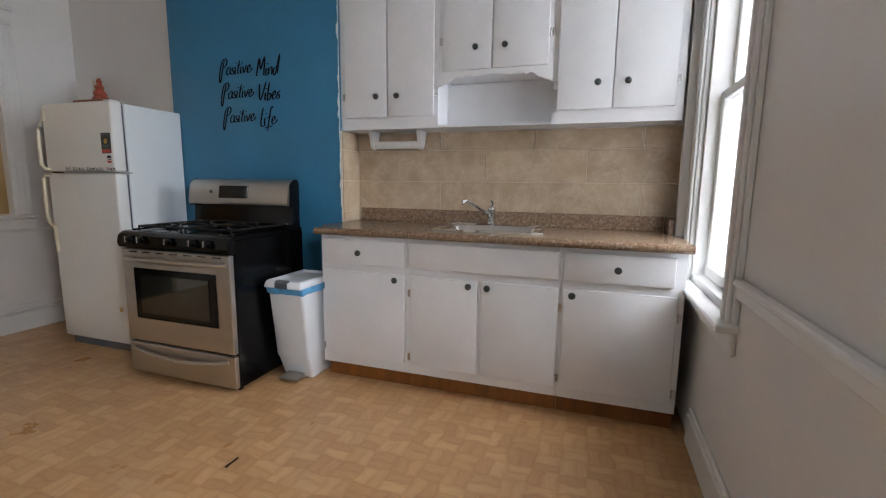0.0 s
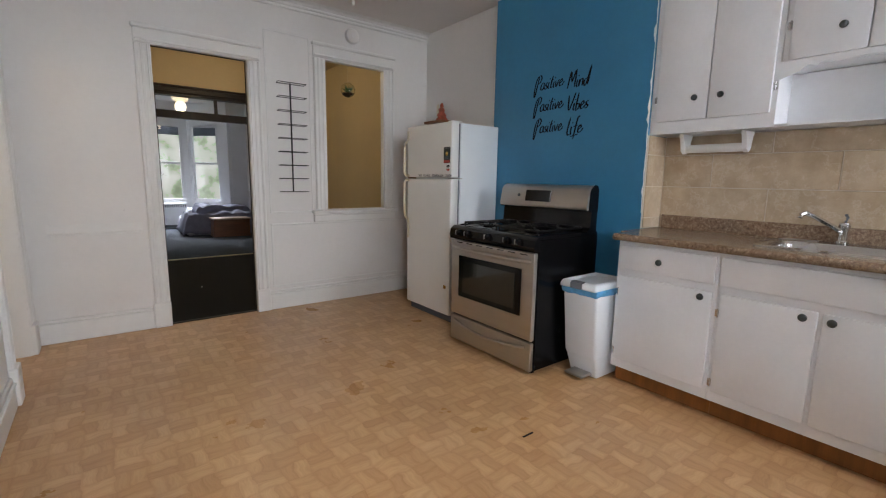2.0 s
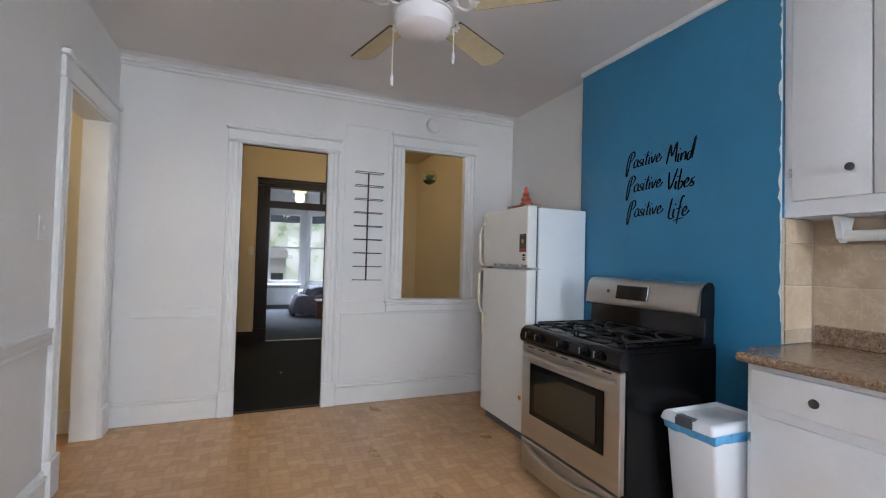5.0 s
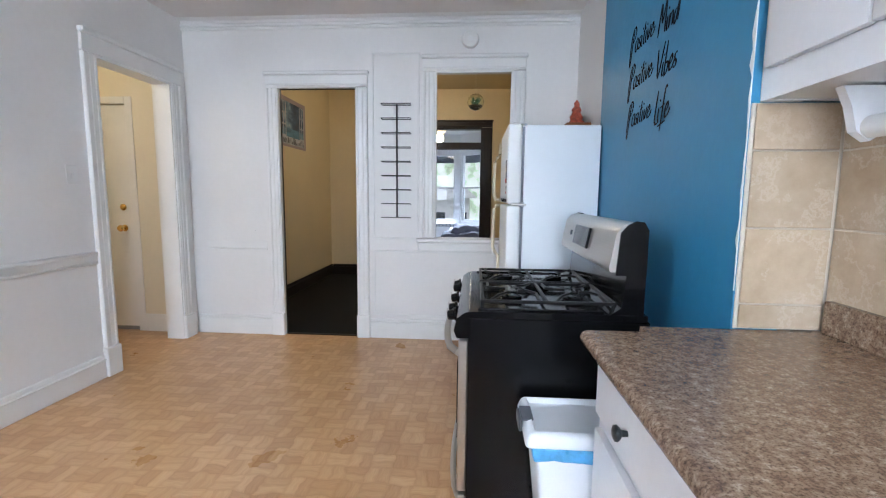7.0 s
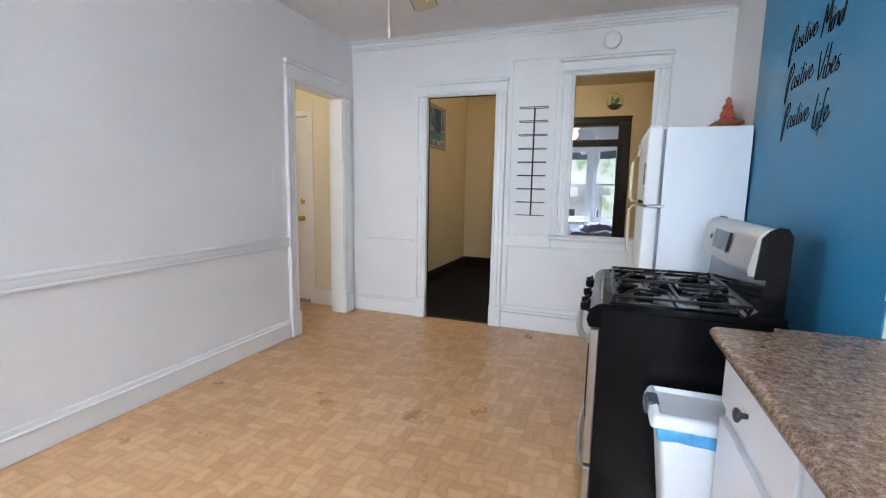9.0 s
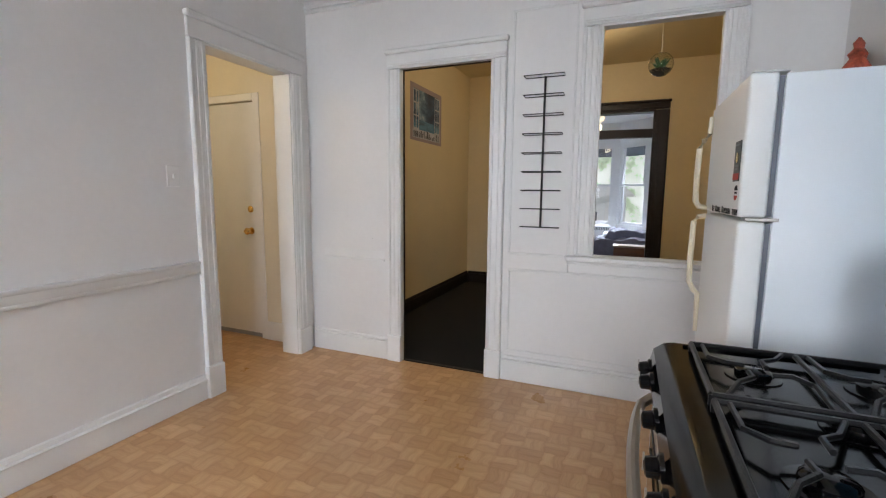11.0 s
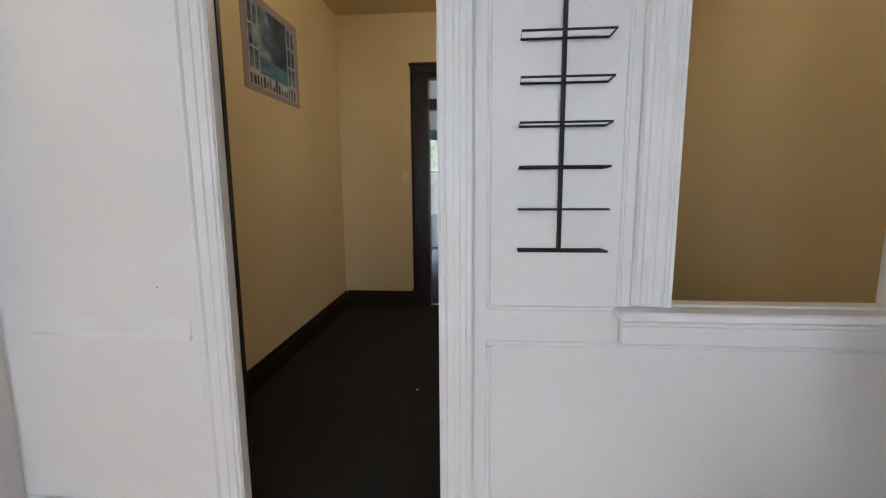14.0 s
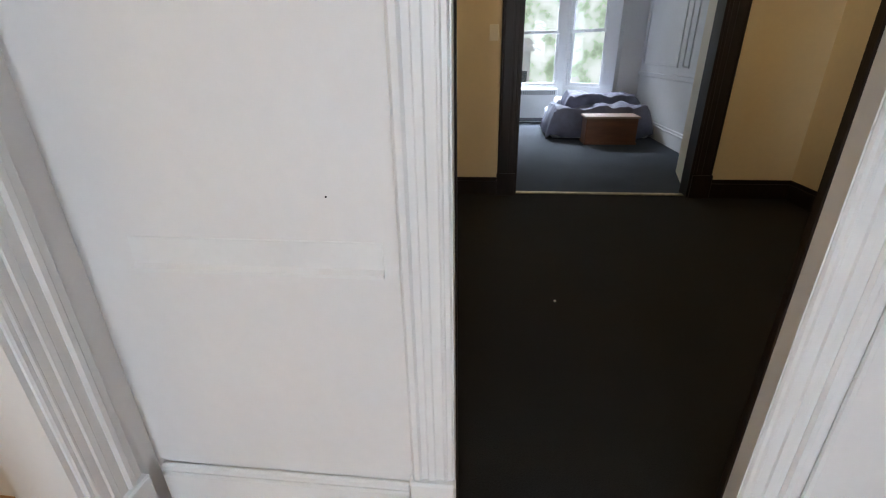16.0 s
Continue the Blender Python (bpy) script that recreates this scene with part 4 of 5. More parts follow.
for i, y in enumerate((-1.60, -1.69, -1.89, -2.06, -2.16)):
    bm = bmesh.new()
    lathe(bm, [(0.024, 0), (0.024, 0.008), (0.019, 0.011), (0.017, 0.03), (0.012, 0.033), (0, 0.0335)], Matrix.Translation((2.456, y, 0.822)) @ Euler((0, radians(-98), 0)).to_matrix().to_4x4(), 18)
    k = part("knob", bm, BLACK, stove)
    part("pointer", B((2.421, y - 0.003, 0.812, 2.424, y + 0.003, 0.842)), STEEL, k)
door = part("oven_door", B((2.468, Y0 + 0.006, 0.225, 2.50, Y1 - 0.006, 0.765), bevel=0.004), STEEL, stove, "brushed steel oven door")
part("window_surround", B((2.463, Y0 + 0.1, 0.365, 2.468, Y1 - 0.095, 0.66), bevel=0.002), BLACK, door)
part("window", B((2.459, Y0 + 0.15, 0.40, 2.463, Y1 - 0.145, 0.625)), OVENGLASS, door, "dark reflective oven glass")
bm = bmesh.new()
tube(bm, [(2.468, Y0 + 0.03, 0.715)] + [(2.468 - 0.055 * math.sin(math.pi * min(1, max(0, s / 12)) ) ** 0.4, Y0 + 0.03 + (Y1 - Y0 - 0.06) * s / 12, 0.715) for s in range(1, 12)] + [(2.468, Y1 - 0.03, 0.715)], 0.013, 10)
part("handle", bm, STEEL, door, "curved steel oven handle")
for i in range(7):
    y = Y0 + 0.06 + i * 0.1
    part("vent_slot", B((2.4665, y, 0.748, 2.469, y + 0.06, 0.754)), BLACK, door)
drawer = part("drawer", B((2.470, Y0 + 0.006, 0.03, 2.50, Y1 - 0.006, 0.210), bevel=0.004), STEEL, stove, "brushed steel storage drawer")
bm = bmesh.new()
tube(bm, [(2.472 - 0.03 * math.sin(math.pi * s / 12) ** 0.6 if 0 < s < 12 else 2.472, Y0 + 0.05 + (Y1 - Y0 - 0.1) * s / 12, 0.178 - 0.03 * math.sin(math.pi * s / 12)) for s in range(13)], 0.012, 8)
part("handle", bm, STEEL, drawer)
for y in (Y0 + 0.05, Y1 - 0.05):
    for x in (2.54, 3.1):
        bm = bmesh.new()
        rod(bm, (x, y, 0), (x, y, 0.03), 0.018)
        part("foot", bm, BLACKMATT, stove)
# backguard: black riser, steel top that leans back
bm = bmesh.new()
prism(bm, [(2.93, 0.865), (2.965, 0.89), (2.975, 1.00), (3.035, 1.00), (3.035, 0.845), (2.93, 0.845)], "y", Y0, Y1)
riser = part("riser", bm, BLACK, stove)
riser.location.x += 0.022
bm = bmesh.new()
prism(bm, [(2.925, 1.005), (2.92, 1.02), (2.94, 1.13), (2.96, 1.155), (2.99, 1.165), (3.015, 1.16), (3.015, 1.005)], "y", Y0 + 0.004, Y1 - 0.004)
bg = part("backguard", bm, STEEL, stove, "brushed steel backguard")
for y in (Y0, Y1):
    bm = bmesh.new()
    prism(bm, [(2.94, 0.995), (2.95, 1.13), (2.97, 1.155), (2.995, 1.168), (3.02, 1.165), (3.035, 1.14), (3.035, 0.995)], "y", y - 0.003 if y < -2 else y - 0.003, y + 0.003)
    part("end_cap", bm, BLACKMATT, bg)
tilt = Euler((0, radians(10), 0)).to_matrix()
bm = bmesh.new()
bx(bm, 2.922, -1.985, 1.045, 2.932, -1.755, 1.125, bevel=0.003, turn=tilt)
dsp = part("display", bm, DISPLAY, bg, "dark clock display panel")
bm = bmesh.new()
for r in range(3):
    for i in range(6):
        bx(bm, 2.9215 + r * 0.0035, -1.965 + i * 0.034, 1.058 + r * 0.02, 2.9225 + r * 0.0035, -1.945 + i * 0.034, 1.062 + r * 0.02)
part("keypad_marks", bm, GREYPL, dsp)
bm = bmesh.new()
lathe(bm, [(0.011, 0), (0.011, 0.006), (0, 0.007)], Matrix.Translation((2.927, -1.69, 1.085)) @ Euler((0, radians(-80), 0)).to_matrix().to_4x4(), 16)
part("badge", bm, GREYPL, bg)
bg.location.x += 0.022
# burners and grates
for cx in (2.655, 2.875):
    for cy in (-2.10, -1.89, -1.68):
        if cy == -1.89 and cx > 2.8:
            cx2 = 2.765
        elif cy == -1.89:
            continue
        else:
            cx2 = cx
        bm = bmesh.new()
        lathe(bm, [(0.055, 0), (0.055, 0.004), (0.036, 0.006), (0.036, 0.016), (0.03, 0.02), (0, 0.021)], pose(cx2, cy, 0.865), 20)
        part("burner", bm, BLACK, stove)


def grate(y0, y1):
    bm = bmesh.new()
    x0, x1, z = 2.545, 2.985, 0.888
    r = 0.0065
    for pts in ([(x0, y0, z), (x1, y0, z)], [(x0, y1, z), (x1, y1, z)], [(x0, y0, z), (x0, y1, z)], [(x1, y0, z), (x1, y1, z)], [((x0 + x1) / 2, y0, z), ((x0 + x1) / 2, y1, z)]):
        tube(bm, pts, r, 6)
    yc = (y0 + y1) / 2
    for cx in (x0 + (x1 - x0) / 4, x1 - (x1 - x0) / 4):
        for k in range(4):
            a = radians(45 + 90 * k)
            ex, ey = cx + 0.12 * math.cos(a), yc + 0.5 * (y1 - y0) * math.sin(a) / 0.7072
            tube(bm, [(cx + 0.03 * math.cos(a), yc + 0.03 * math.sin(a), z + 0.007), (cx + 0.06 * math.cos(a + 0.45), yc + 0.06 * math.sin(a + 0.45), z + 0.009), (cx + 0.10 * math.cos(a + 0.25), yc + 0.10 * math.sin(a + 0.25), z + 0.006), (ex, ey, z)], 0.0055, 6)
    for x in (x0, x1):
        for y in (y0, y1):
            rod(bm, (x, y, 0.865), (x, y, z), 0.006, seg=6)
    return part("grate", bm, IRON, stove, "black cast-iron grate")


grate(Y0 + 0.06, -1.905)
grate(-1.875, Y1 - 0.06)

stove.location += Vector((-0.034, -0.04, 0))

# ---- refrigerator ----
FY0, FY1, FF = -1.238, -0.600, 2.655
FD, FB = 0.078, 3.155     # door depth, back of the body
fr = thing("refrigerator", (3.0, -0.88, 0), "white top-freezer refrigerator with magnets and stickers", "refrigerator")
part("cabinet", B((FF + FD + 0.014, FY0, 0.06, FB, FY1, 1.63), bevel=0.006, seg=2), FRIDGESIDE, fr, "white enamel body")
part("base_grille", B((FF + 0.04, FY0 + 0.02, 0.0, FB - 0.03, FY1 - 0.02, 0.06)), GREYPL, fr)
fd = part("freezer_door", B((FF, FY0, 1.203, FF + FD, FY1, 1.638), bevel=0.012, seg=3), FRIDGE, fr)
rd = part("fridge_door", B((FF, FY0, 0.065, FF + FD, FY1, 1.192), bevel=0.012, seg=3), FRIDGE, fr)
part("hinge_cover", B((FF + 0.01, FY0 + 0.01, 1.638, FF + FD + 0.03, FY0 + 0.07, 1.645), bevel=0.004), FRIDGE, fr)
part("middle_hinge", B((FF + 0.02, FY0 - 0.007, 1.1925, FF + FD + 0.03, FY0 + 0.05, 1.2025), bevel=0.002), STEEL, fr)
part("gasket", B((FF + FD, FY0 + 0.012, 0.075, FF + FD + 0.014, FY1 - 0.012, 1.185), (FF + FD, FY0 + 0.012, 1.21, FF + FD + 0.014, FY1 - 0.012, 1.625)), GREYPL, fr)


def bow_handle(parent, pts):
    bm = bmesh.new()
    tube(bm, [(FF - d, FY1 - 0.028, z) for d, z in pts], 0.0115, 8)
    return part("handle", bm, HANDLE, parent, "yellowed plastic bow handle")


bow_handle(fd, [(0.004, 1.60), (0.008, 1.53), (0.028, 1.505), (0.044, 1.47), (0.047, 1.35), (0.045, 1.245), (0.03, 1.22), (0.0, 1.216)])
bow_handle(rd, [(0.0, 1.18), (0.03, 1.176), (0.045, 1.155), (0.047, 1.0), (0.045, 0.885), (0.028, 0.85), (0.008, 0.83), (0.004, 0.66)])
# stickers
CY, CZ = -1.182, 1.379     # middle of the card
card = solo("magnet_card", B((FF - 0.003, CY - 0.041, CZ - 0.063, FF - 0.0005, CY + 0.041, CZ + 0.063)), CARDGREEN, "dark green magnet card on the freezer door", "magnet")
bm = bmesh.new()
lathe(bm, [(0.016, 0), (0.016, 0.0012), (0, 0.0013)], Matrix.Translation((FF - 0.003, CY, CZ + 0.012)) @ Euler((0, radians(-90), 0)).to_matrix().to_4x4(), 20)
part("emblem", bm, BRASS, card, "gold round emblem")
part("red_band", B((FF - 0.0045, CY - 0.038, CZ - 0.058, FF - 0.003, CY + 0.038, CZ - 0.038)), RED, card)
for w, dz in ((0.026, -0.016), (0.022, -0.026), (0.034, 0.05)):
    part("text_bar", B((FF - 0.0045, CY - w, CZ + dz, FF - 0.003, CY + w, CZ + dz + 0.004)), GREYPL, card)
BY, BZ = -1.200, 1.279
bm = bmesh.new()
lathe(bm, [(0.025, 0), (0.025, 0.0015), (0, 0.0016)], Matrix.Translation((FF - 0.0005, BY, BZ)) @ Euler((0, radians(-90), 0)).to_matrix().to_4x4(), 28)
badge = solo("round_sticker", bm, PAPERWHITE, "round black, white and red sticker on the freezer door", "sticker")
for nm, mt, a0 in (("top_half", INK, 20), ("bottom_half", RED, 200)):
    bm = bmesh.new()
    prism(bm, [(BY + 0.024 * math.cos(radians(a0 + 14 * k)), BZ + 0.024 * math.sin(radians(a0 + 14 * k))) for k in range(11)], "x", FF - 0.0032, FF - 0.0021)
    part(nm, bm, mt, badge)
part("name_bar", B((FF - 0.0030, BY - 0.016, BZ - 0.003, FF - 0.0021, BY + 0.016, BZ + 0.003)), INK, badge)
word = tagged(new("lettering_decal"), "black small-capital lettering decal on the freezer door", "decal")
word.location = (FF, -0.785, 1.209)
yy = -0.785
for cap, rest, gap in (("S", "ET", 0.016), ("G", "OALS,", 0.020), ("D", "EMOLISH", 0.028), ("", "THEM", 0.0)):
    for text, size in ((cap, 0.033), (rest, 0.027)):
        if text:
            o = lettering("word", text, on_east(FF - 0.002, yy, 1.209), size, INK, word, squeeze=1.14)
            yy -= 1.0 * (max(v.co.y for v in o.data.vertices) - min(v.co.y for v in o.data.vertices)) + 0.004
    yy -= gap
solo("model_badge", B((FF - 0.003, -1.194, 0.29, FF - 0.0005, -1.164, 0.318)), BRASS, "small metal emblem on the fridge door", "badge")
# small shelf in the corner behind the fridge, with a figurine
solo("wall_shelf", B((3.11, -0.50, 1.738, XE, -0.20, 1.762), (3.20, -0.37, 1.66, XE, -0.35, 1.738), bevel=0.004), BOARDWOOD, "small brown wooden shelf on the wall beside the fridge", "shelf")
fig = thing("figurine", (3.22, -0.36, 1.762), "red figurine in front of a cream card on the shelf", "figurine")
bm = bmesh.new()
lathe(bm, [(0.052, 0), (0.054, 0.012), (0.04, 0.03), (0.046, 0.05), (0.03, 0.08), (0.034, 0.10), (0.016, 0.125), (0.018, 0.145), (0.006, 0.165), (0, 0.168)], pose(3.20, -0.38, 1.762), 16)
for v in bm.verts:
    v.co += 0.008 * noise.noise_vector(v.co * 32)
zlow = min(v.co.z for v in bm.verts)
bmesh.ops.translate(bm, verts=bm.verts, vec=(0, 0, 1.762 - zlow))
part("figure", bm, ORANGE, fig)
bm = bmesh.new()
bx(bm, 3.225, -0.335, 1.762, 3.229, -0.215, 1.935, turn=Euler((0, 0, radians(-28))).to_matrix())
part("card", bm, HANDLE, fig, "cream card backing")
# wooden board between the fridge and the wall
lean = solo("leaning_board", B((2.86, -0.32, 0.0, 3.23, -0.295, 1.55), bevel=0.004), BOARDWOOD, "varnished brown wooden board standing beside the fridge", "board")

# ---- bin ----
bin_ = thing("trash_bin", (2.78, -2.45, 0), "white plastic pedal bin with blue liner", "trash bin")
BY0, BY1, BX0, BX1 = -2.585, -2.335, 2.635, 2.99


def taper(bm, x0, x1, y0, y1, z0, X0, X1, Yy0, Yy1, z1, bev=0.02):
    r = bmesh.ops.create_cube(bm, size=1)
    for v in r["verts"]:
        up = v.co.z > 0
        a, b, c, d = (X0, X1, Yy0, Yy1) if up else (x0, x1, y0, y1)
        v.co = Vector((b if v.co.x > 0 else a, d if v.co.y > 0 else c, z1 if up else z0))
    bmesh.ops.bevel(bm, geom=list({e for v in r["verts"] for e in v.link_edges}), offset=bev, segments=3, profile=0.5, affect="EDGES")
    return bm


bm = bmesh.new()
taper(bm, 2.75, 2.975, -2.56, -2.365, 0.0, 2.70, 2.98, -2.57, -2.35, 0.16, 0.015)
taper(bm, 2.70, 2.98, -2.57, -2.35, 0.13, 2.655, 2.985, BY0 + 0.008, BY1 - 0.008, 0.555, 0.018)
part("body", bm, PLASTIC, bin_)
bm = bmesh.new()
taper(bm, 2.652, 2.988, BY0 + 0.004, BY1 - 0.004, 0.524, 2.645, 2.992, BY0 - 0.001, BY1 + 0.001, 0.566, 0.006)
bmesh.ops.subdivide_edges(bm, edges=[e for e in bm.edges if e.calc_length() > 0.1], cuts=12, use_grid_fill=True)
for v in bm.verts:
    if v.co.z < 0.545:
        v.co.z += 0.008 * noise.noise(v.co * 25)
        v.co += 0.003 * noise.noise_vector(v.co * 30)
part("liner", bm, LINER, bin_, "blue plastic bag edge")
bm = bmesh.new()
taper(bm, 2.625, 2.995, BY0 - 0.004, BY1 + 0.004, 0.562, 2.64, 2.99, BY0 + 0.008, BY1 - 0.008, 0.605, 0.014)
lid_top = [f for f in bm.faces if f.normal.z > 0.99 and f.calc_area() > 0.02]
bmesh.ops.inset_region(bm, faces=lid_top, thickness=0.014)
bmesh.ops.translate(bm, verts=list({v for f in lid_top for v in f.verts}), vec=(0, 0, -0.014))
part("lid", bm, PLASTIC, bin_, "white hinged lid")
part("latch", B((2.618, -2.50, 0.566, 2.628, -2.42, 0.600), (2.625, -2.50, 0.598, 2.66, -2.42, 0.608), bevel=0.003), GREYPL, bin_, "grey lid latch")
part("pedal", B((2.64, -2.53, 0.02, 2.76, -2.40, 0.035), bevel=0.006), STEEL, bin_, "grey pedal")

bin_.location.y -= 0.022

# ---- wall things ----
art = new("wall_lettering")
art.location = (XB, -1.85, 1.8)
tagged(art, "black script lettering decal on the blue wall", "wall decal")
# a brush script: strokes of each letter (x height about 0.42, capitals 1) and its advance
SCRIPT = {
    "P": ("0.28,0.95 0.2,0.5 0.1,-0.38 0.0,-0.3 0.0,0.3 0.1,0.85 0.34,1.02 0.5,0.84 0.4,0.56 0.16,0.42", 0.5),
    "o": ("0.24,0.5 0.06,0.34 0.05,0.06 0.18,0 0.3,0.14 0.3,0.46 0.33,0.04 0.4,0.1", 0.36),
    "s": ("0.28,0.42 0.12,0.38 0.12,0.24 0.24,0.16 0.2,0.02 0.04,0.02", 0.3),
    "i": ("0.06,0.42 0.04,0.06 0.14,0|0.1,0.6 0.13,0.66", 0.18),
    "t": ("0.16,0.8 0.08,0.1 0.2,0.02|0,0.48 0.28,0.53", 0.26),
    "v": ("0.02,0.42 0.12,0 0.3,0.48", 0.32),
    "e": ("0.04,0.16 0.26,0.3 0.2,0.46 0.06,0.28 0.1,0.02 0.3,0.06 0.44,0.26", 0.34),
    "M": ("0,0 0.12,1 0.28,0.35 0.5,1.05 0.54,0", 0.64),
    "n": ("0.04,0.42 0.04,0 0.1,0.32 0.24,0.42 0.3,0.3 0.3,0", 0.36),
    "d": ("0.3,0.38 0.1,0.34 0.06,0.06 0.22,0.04 0.4,1.1 0.34,0", 0.42),
    "V": ("0,0.95 0.16,0 0.5,1.05", 0.46),
    "b": ("0.1,1.0 0.05,0.02 0.24,0.06 0.28,0.3 0.1,0.34", 0.34),
    "L": ("0.14,1.0 0.06,0.0 0.44,-0.05", 0.28),
    "f": ("0.42,0.95 0.26,0.9 0.14,-0.38|0,0.38 0.36,0.46|-0.1,-0.2 0.5,-0.1", 0.36),
}


def script_word(text, m, ux, uz, r):
    x, bm = 0.0, bmesh.new()
    for ch in text:
        strokes, adv = SCRIPT[ch]
        for st in strokes.split("|"):
            p = [Vector((x + float(q.split(",")[0]), float(q.split(",")[1]), 0)) for q in st.split()]
            fine = []
            for i in range(len(p) - 1):
                p0, p1, p2, p3 = p[max(0, i - 1)], p[i], p[i + 1], p[min(len(p) - 1, i + 2)]
                for k in range(4):
                    t = k / 4
                    fine.append(0.5 * ((2 * p1) + (p2 - p0) * t + (2 * p0 - 5 * p1 + 4 * p2 - p3) * t * t + (3 * p1 - p0 - 3 * p2 + p3) * t ** 3))
            fine.append(p[-1])
            pen = []
            for i in range(len(fine)):
                d = (fine[min(i + 1, len(fine) - 1)] - fine[max(i - 1, 0)]).normalized()
                pen.append(r * (0.45 + 0.75 * abs(0.94 * d.y - 0.34 * d.x)) * (0.6 if i in (0, len(fine) - 1) else 1.0))
            tube(bm, [((v.x + 0.16 * v.y) * ux, v.y * uz + 0.03 * v.x * ux, 0) for v in fine], pen, 6)
        x += adv
    for v in bm.verts:
        v.co.z *= 0.1
    bmesh.ops.transform(bm, matrix=m, verts=bm.verts)
    return part("word", bm, INK, art)


for line, z, y in (("Positive Mind", 1.868, -1.60), ("Positive Vibes", 1.712, -1.605), ("Positive Life", 1.552, -1.612)):
    first, second = line.split(" ")
    script_word(first, on_east(XB - 0.002, y - 0.012, z), 0.107, 0.104, 0.0050)
    script_word(second, on_east(XB - 0.002, y - 0.318, z - 0.022), 0.110, 0.112, 0.0055)

rack = thing("wall_rack", (1.823, -0.02, 1.05), "black wire wall rack with nine empty loops", "wall rack")
bm = bmesh.new()
rod(bm, (1.823, -0.014, 1.052), (1.823, -0.014, 1.985), 0.0068, seg=8)
part("pole", bm, WIRE, rack)
for i in range(9):
    z = 1.056 + i * 0.1155
    bm = bmesh.new()
    tube(bm, [(1.705, -0.012, z), (1.941, -0.012, z), (1.944, -0.074, z + 0.003), (1.702, -0.074, z + 0.003)], 0.0034, 6, closed=True)
    part("loop", bm, WIRE, rack)

det = thing("smoke_detector", (2.42, 0, 2.49), "round white smoke detector on the wall", "smoke detector")
bm = bmesh.new()
lathe(bm, [(0.07, 0), (0.07, 0.012), (0.062, 0.03), (0.045, 0.038), (0, 0.04)], Matrix.Translation((2.42, 0, 2.49)) @ Euler((radians(90), 0, 0)).to_matrix().to_4x4(), 32)
part("housing", bm, FANWHITE, det)
bm = bmesh.new()
lathe(bm, [(0.022, 0.0385), (0.022, 0.043), (0.0, 0.0435)], Matrix.Translation((2.42, 0, 2.49)) @ Euler((radians(90), 0, 0)).to_matrix().to_4x4(), 20)
part("grille", bm, PAPERWHITE, det)
sw = thing("light_switch", (0, -1.15, 1.35), "white light switch plate on the wall", "light switch")
part("plate", B((0, -1.19, 1.29, 0.006, -1.115, 1.405), bevel=0.002), TRIM, sw)
part("toggle", B((0.006, -1.158, 1.335, 0.014, -1.148, 1.36), bevel=0.002), TRIM, sw)
sw2 = thing("light_switch", (0.88, HN, 1.3), "cream light switch plate beside the dark doorway", "light switch")
part("plate", B((0.845, HN - 0.006, 1.25, 0.915, HN, 1.365), bevel=0.002), CREAM, sw2)
part("toggle", B((0.875, HN - 0.014, 1.295, 0.885, HN - 0.006, 1.32), bevel=0.002), CREAM, sw2)

# ---- ceiling fan ----
fx, fy = 1.55, -2.09
fan = thing("ceiling_fan", (fx, fy, H), "white ceiling fan with five pale wood blades and opal light", "ceiling fan")
bm = bmesh.new()
lathe(bm, [(0.065, 0), (0.065, -0.02), (0.045, -0.06), (0.014, -0.07), (0.014, -0.2)], pose(fx, fy, H))
part("canopy", bm, FANWHITE, fan)
bm = bmesh.new()
lathe(bm, [(0.03, 0), (0.09, -0.008), (0.128, -0.035), (0.138, -0.06), (0.138, -0.10), (0.125, -0.125), (0.075, -0.15), (0.05, -0.16)], pose(fx, fy, H - 0.20))
part("motor", bm, FANWHITE, fan)
bm = bmesh.new()
for k in range(32):
    a = 2 * math.pi * k / 32
    rod(bm, (fx + 0.122 * math.cos(a), fy + 0.122 * math.sin(a), H - 0.327), (fx + 0.078 * math.cos(a), fy + 0.078 * math.sin(a), H - 0.349), 0.0042, seg=6)
part("motor_vents", bm, GREYPL, fan)
bm = bmesh.new()
lathe(bm, [(0.05, -0.355), (0.06, -0.362), (0.06, -0.385), (0.115, -0.392), (0.128, -0.40), (0.128, -0.408), (0.05, -0.41)], pose(fx, fy, H))
part("switch_housing", bm, FANWHITE, fan)
bm = bmesh.new()
lathe(bm, [(0.11, -0.405), (0.122, -0.41), (0.122, -0.44), (0.114, -0.468), (0.092, -0.484), (0.06, -0.486), (0.05, -0.491), (0, -0.493)], pose(fx, fy, H), 32)
part("light_bowl", bm, OPAL, fan, "unlit opal glass bowl")
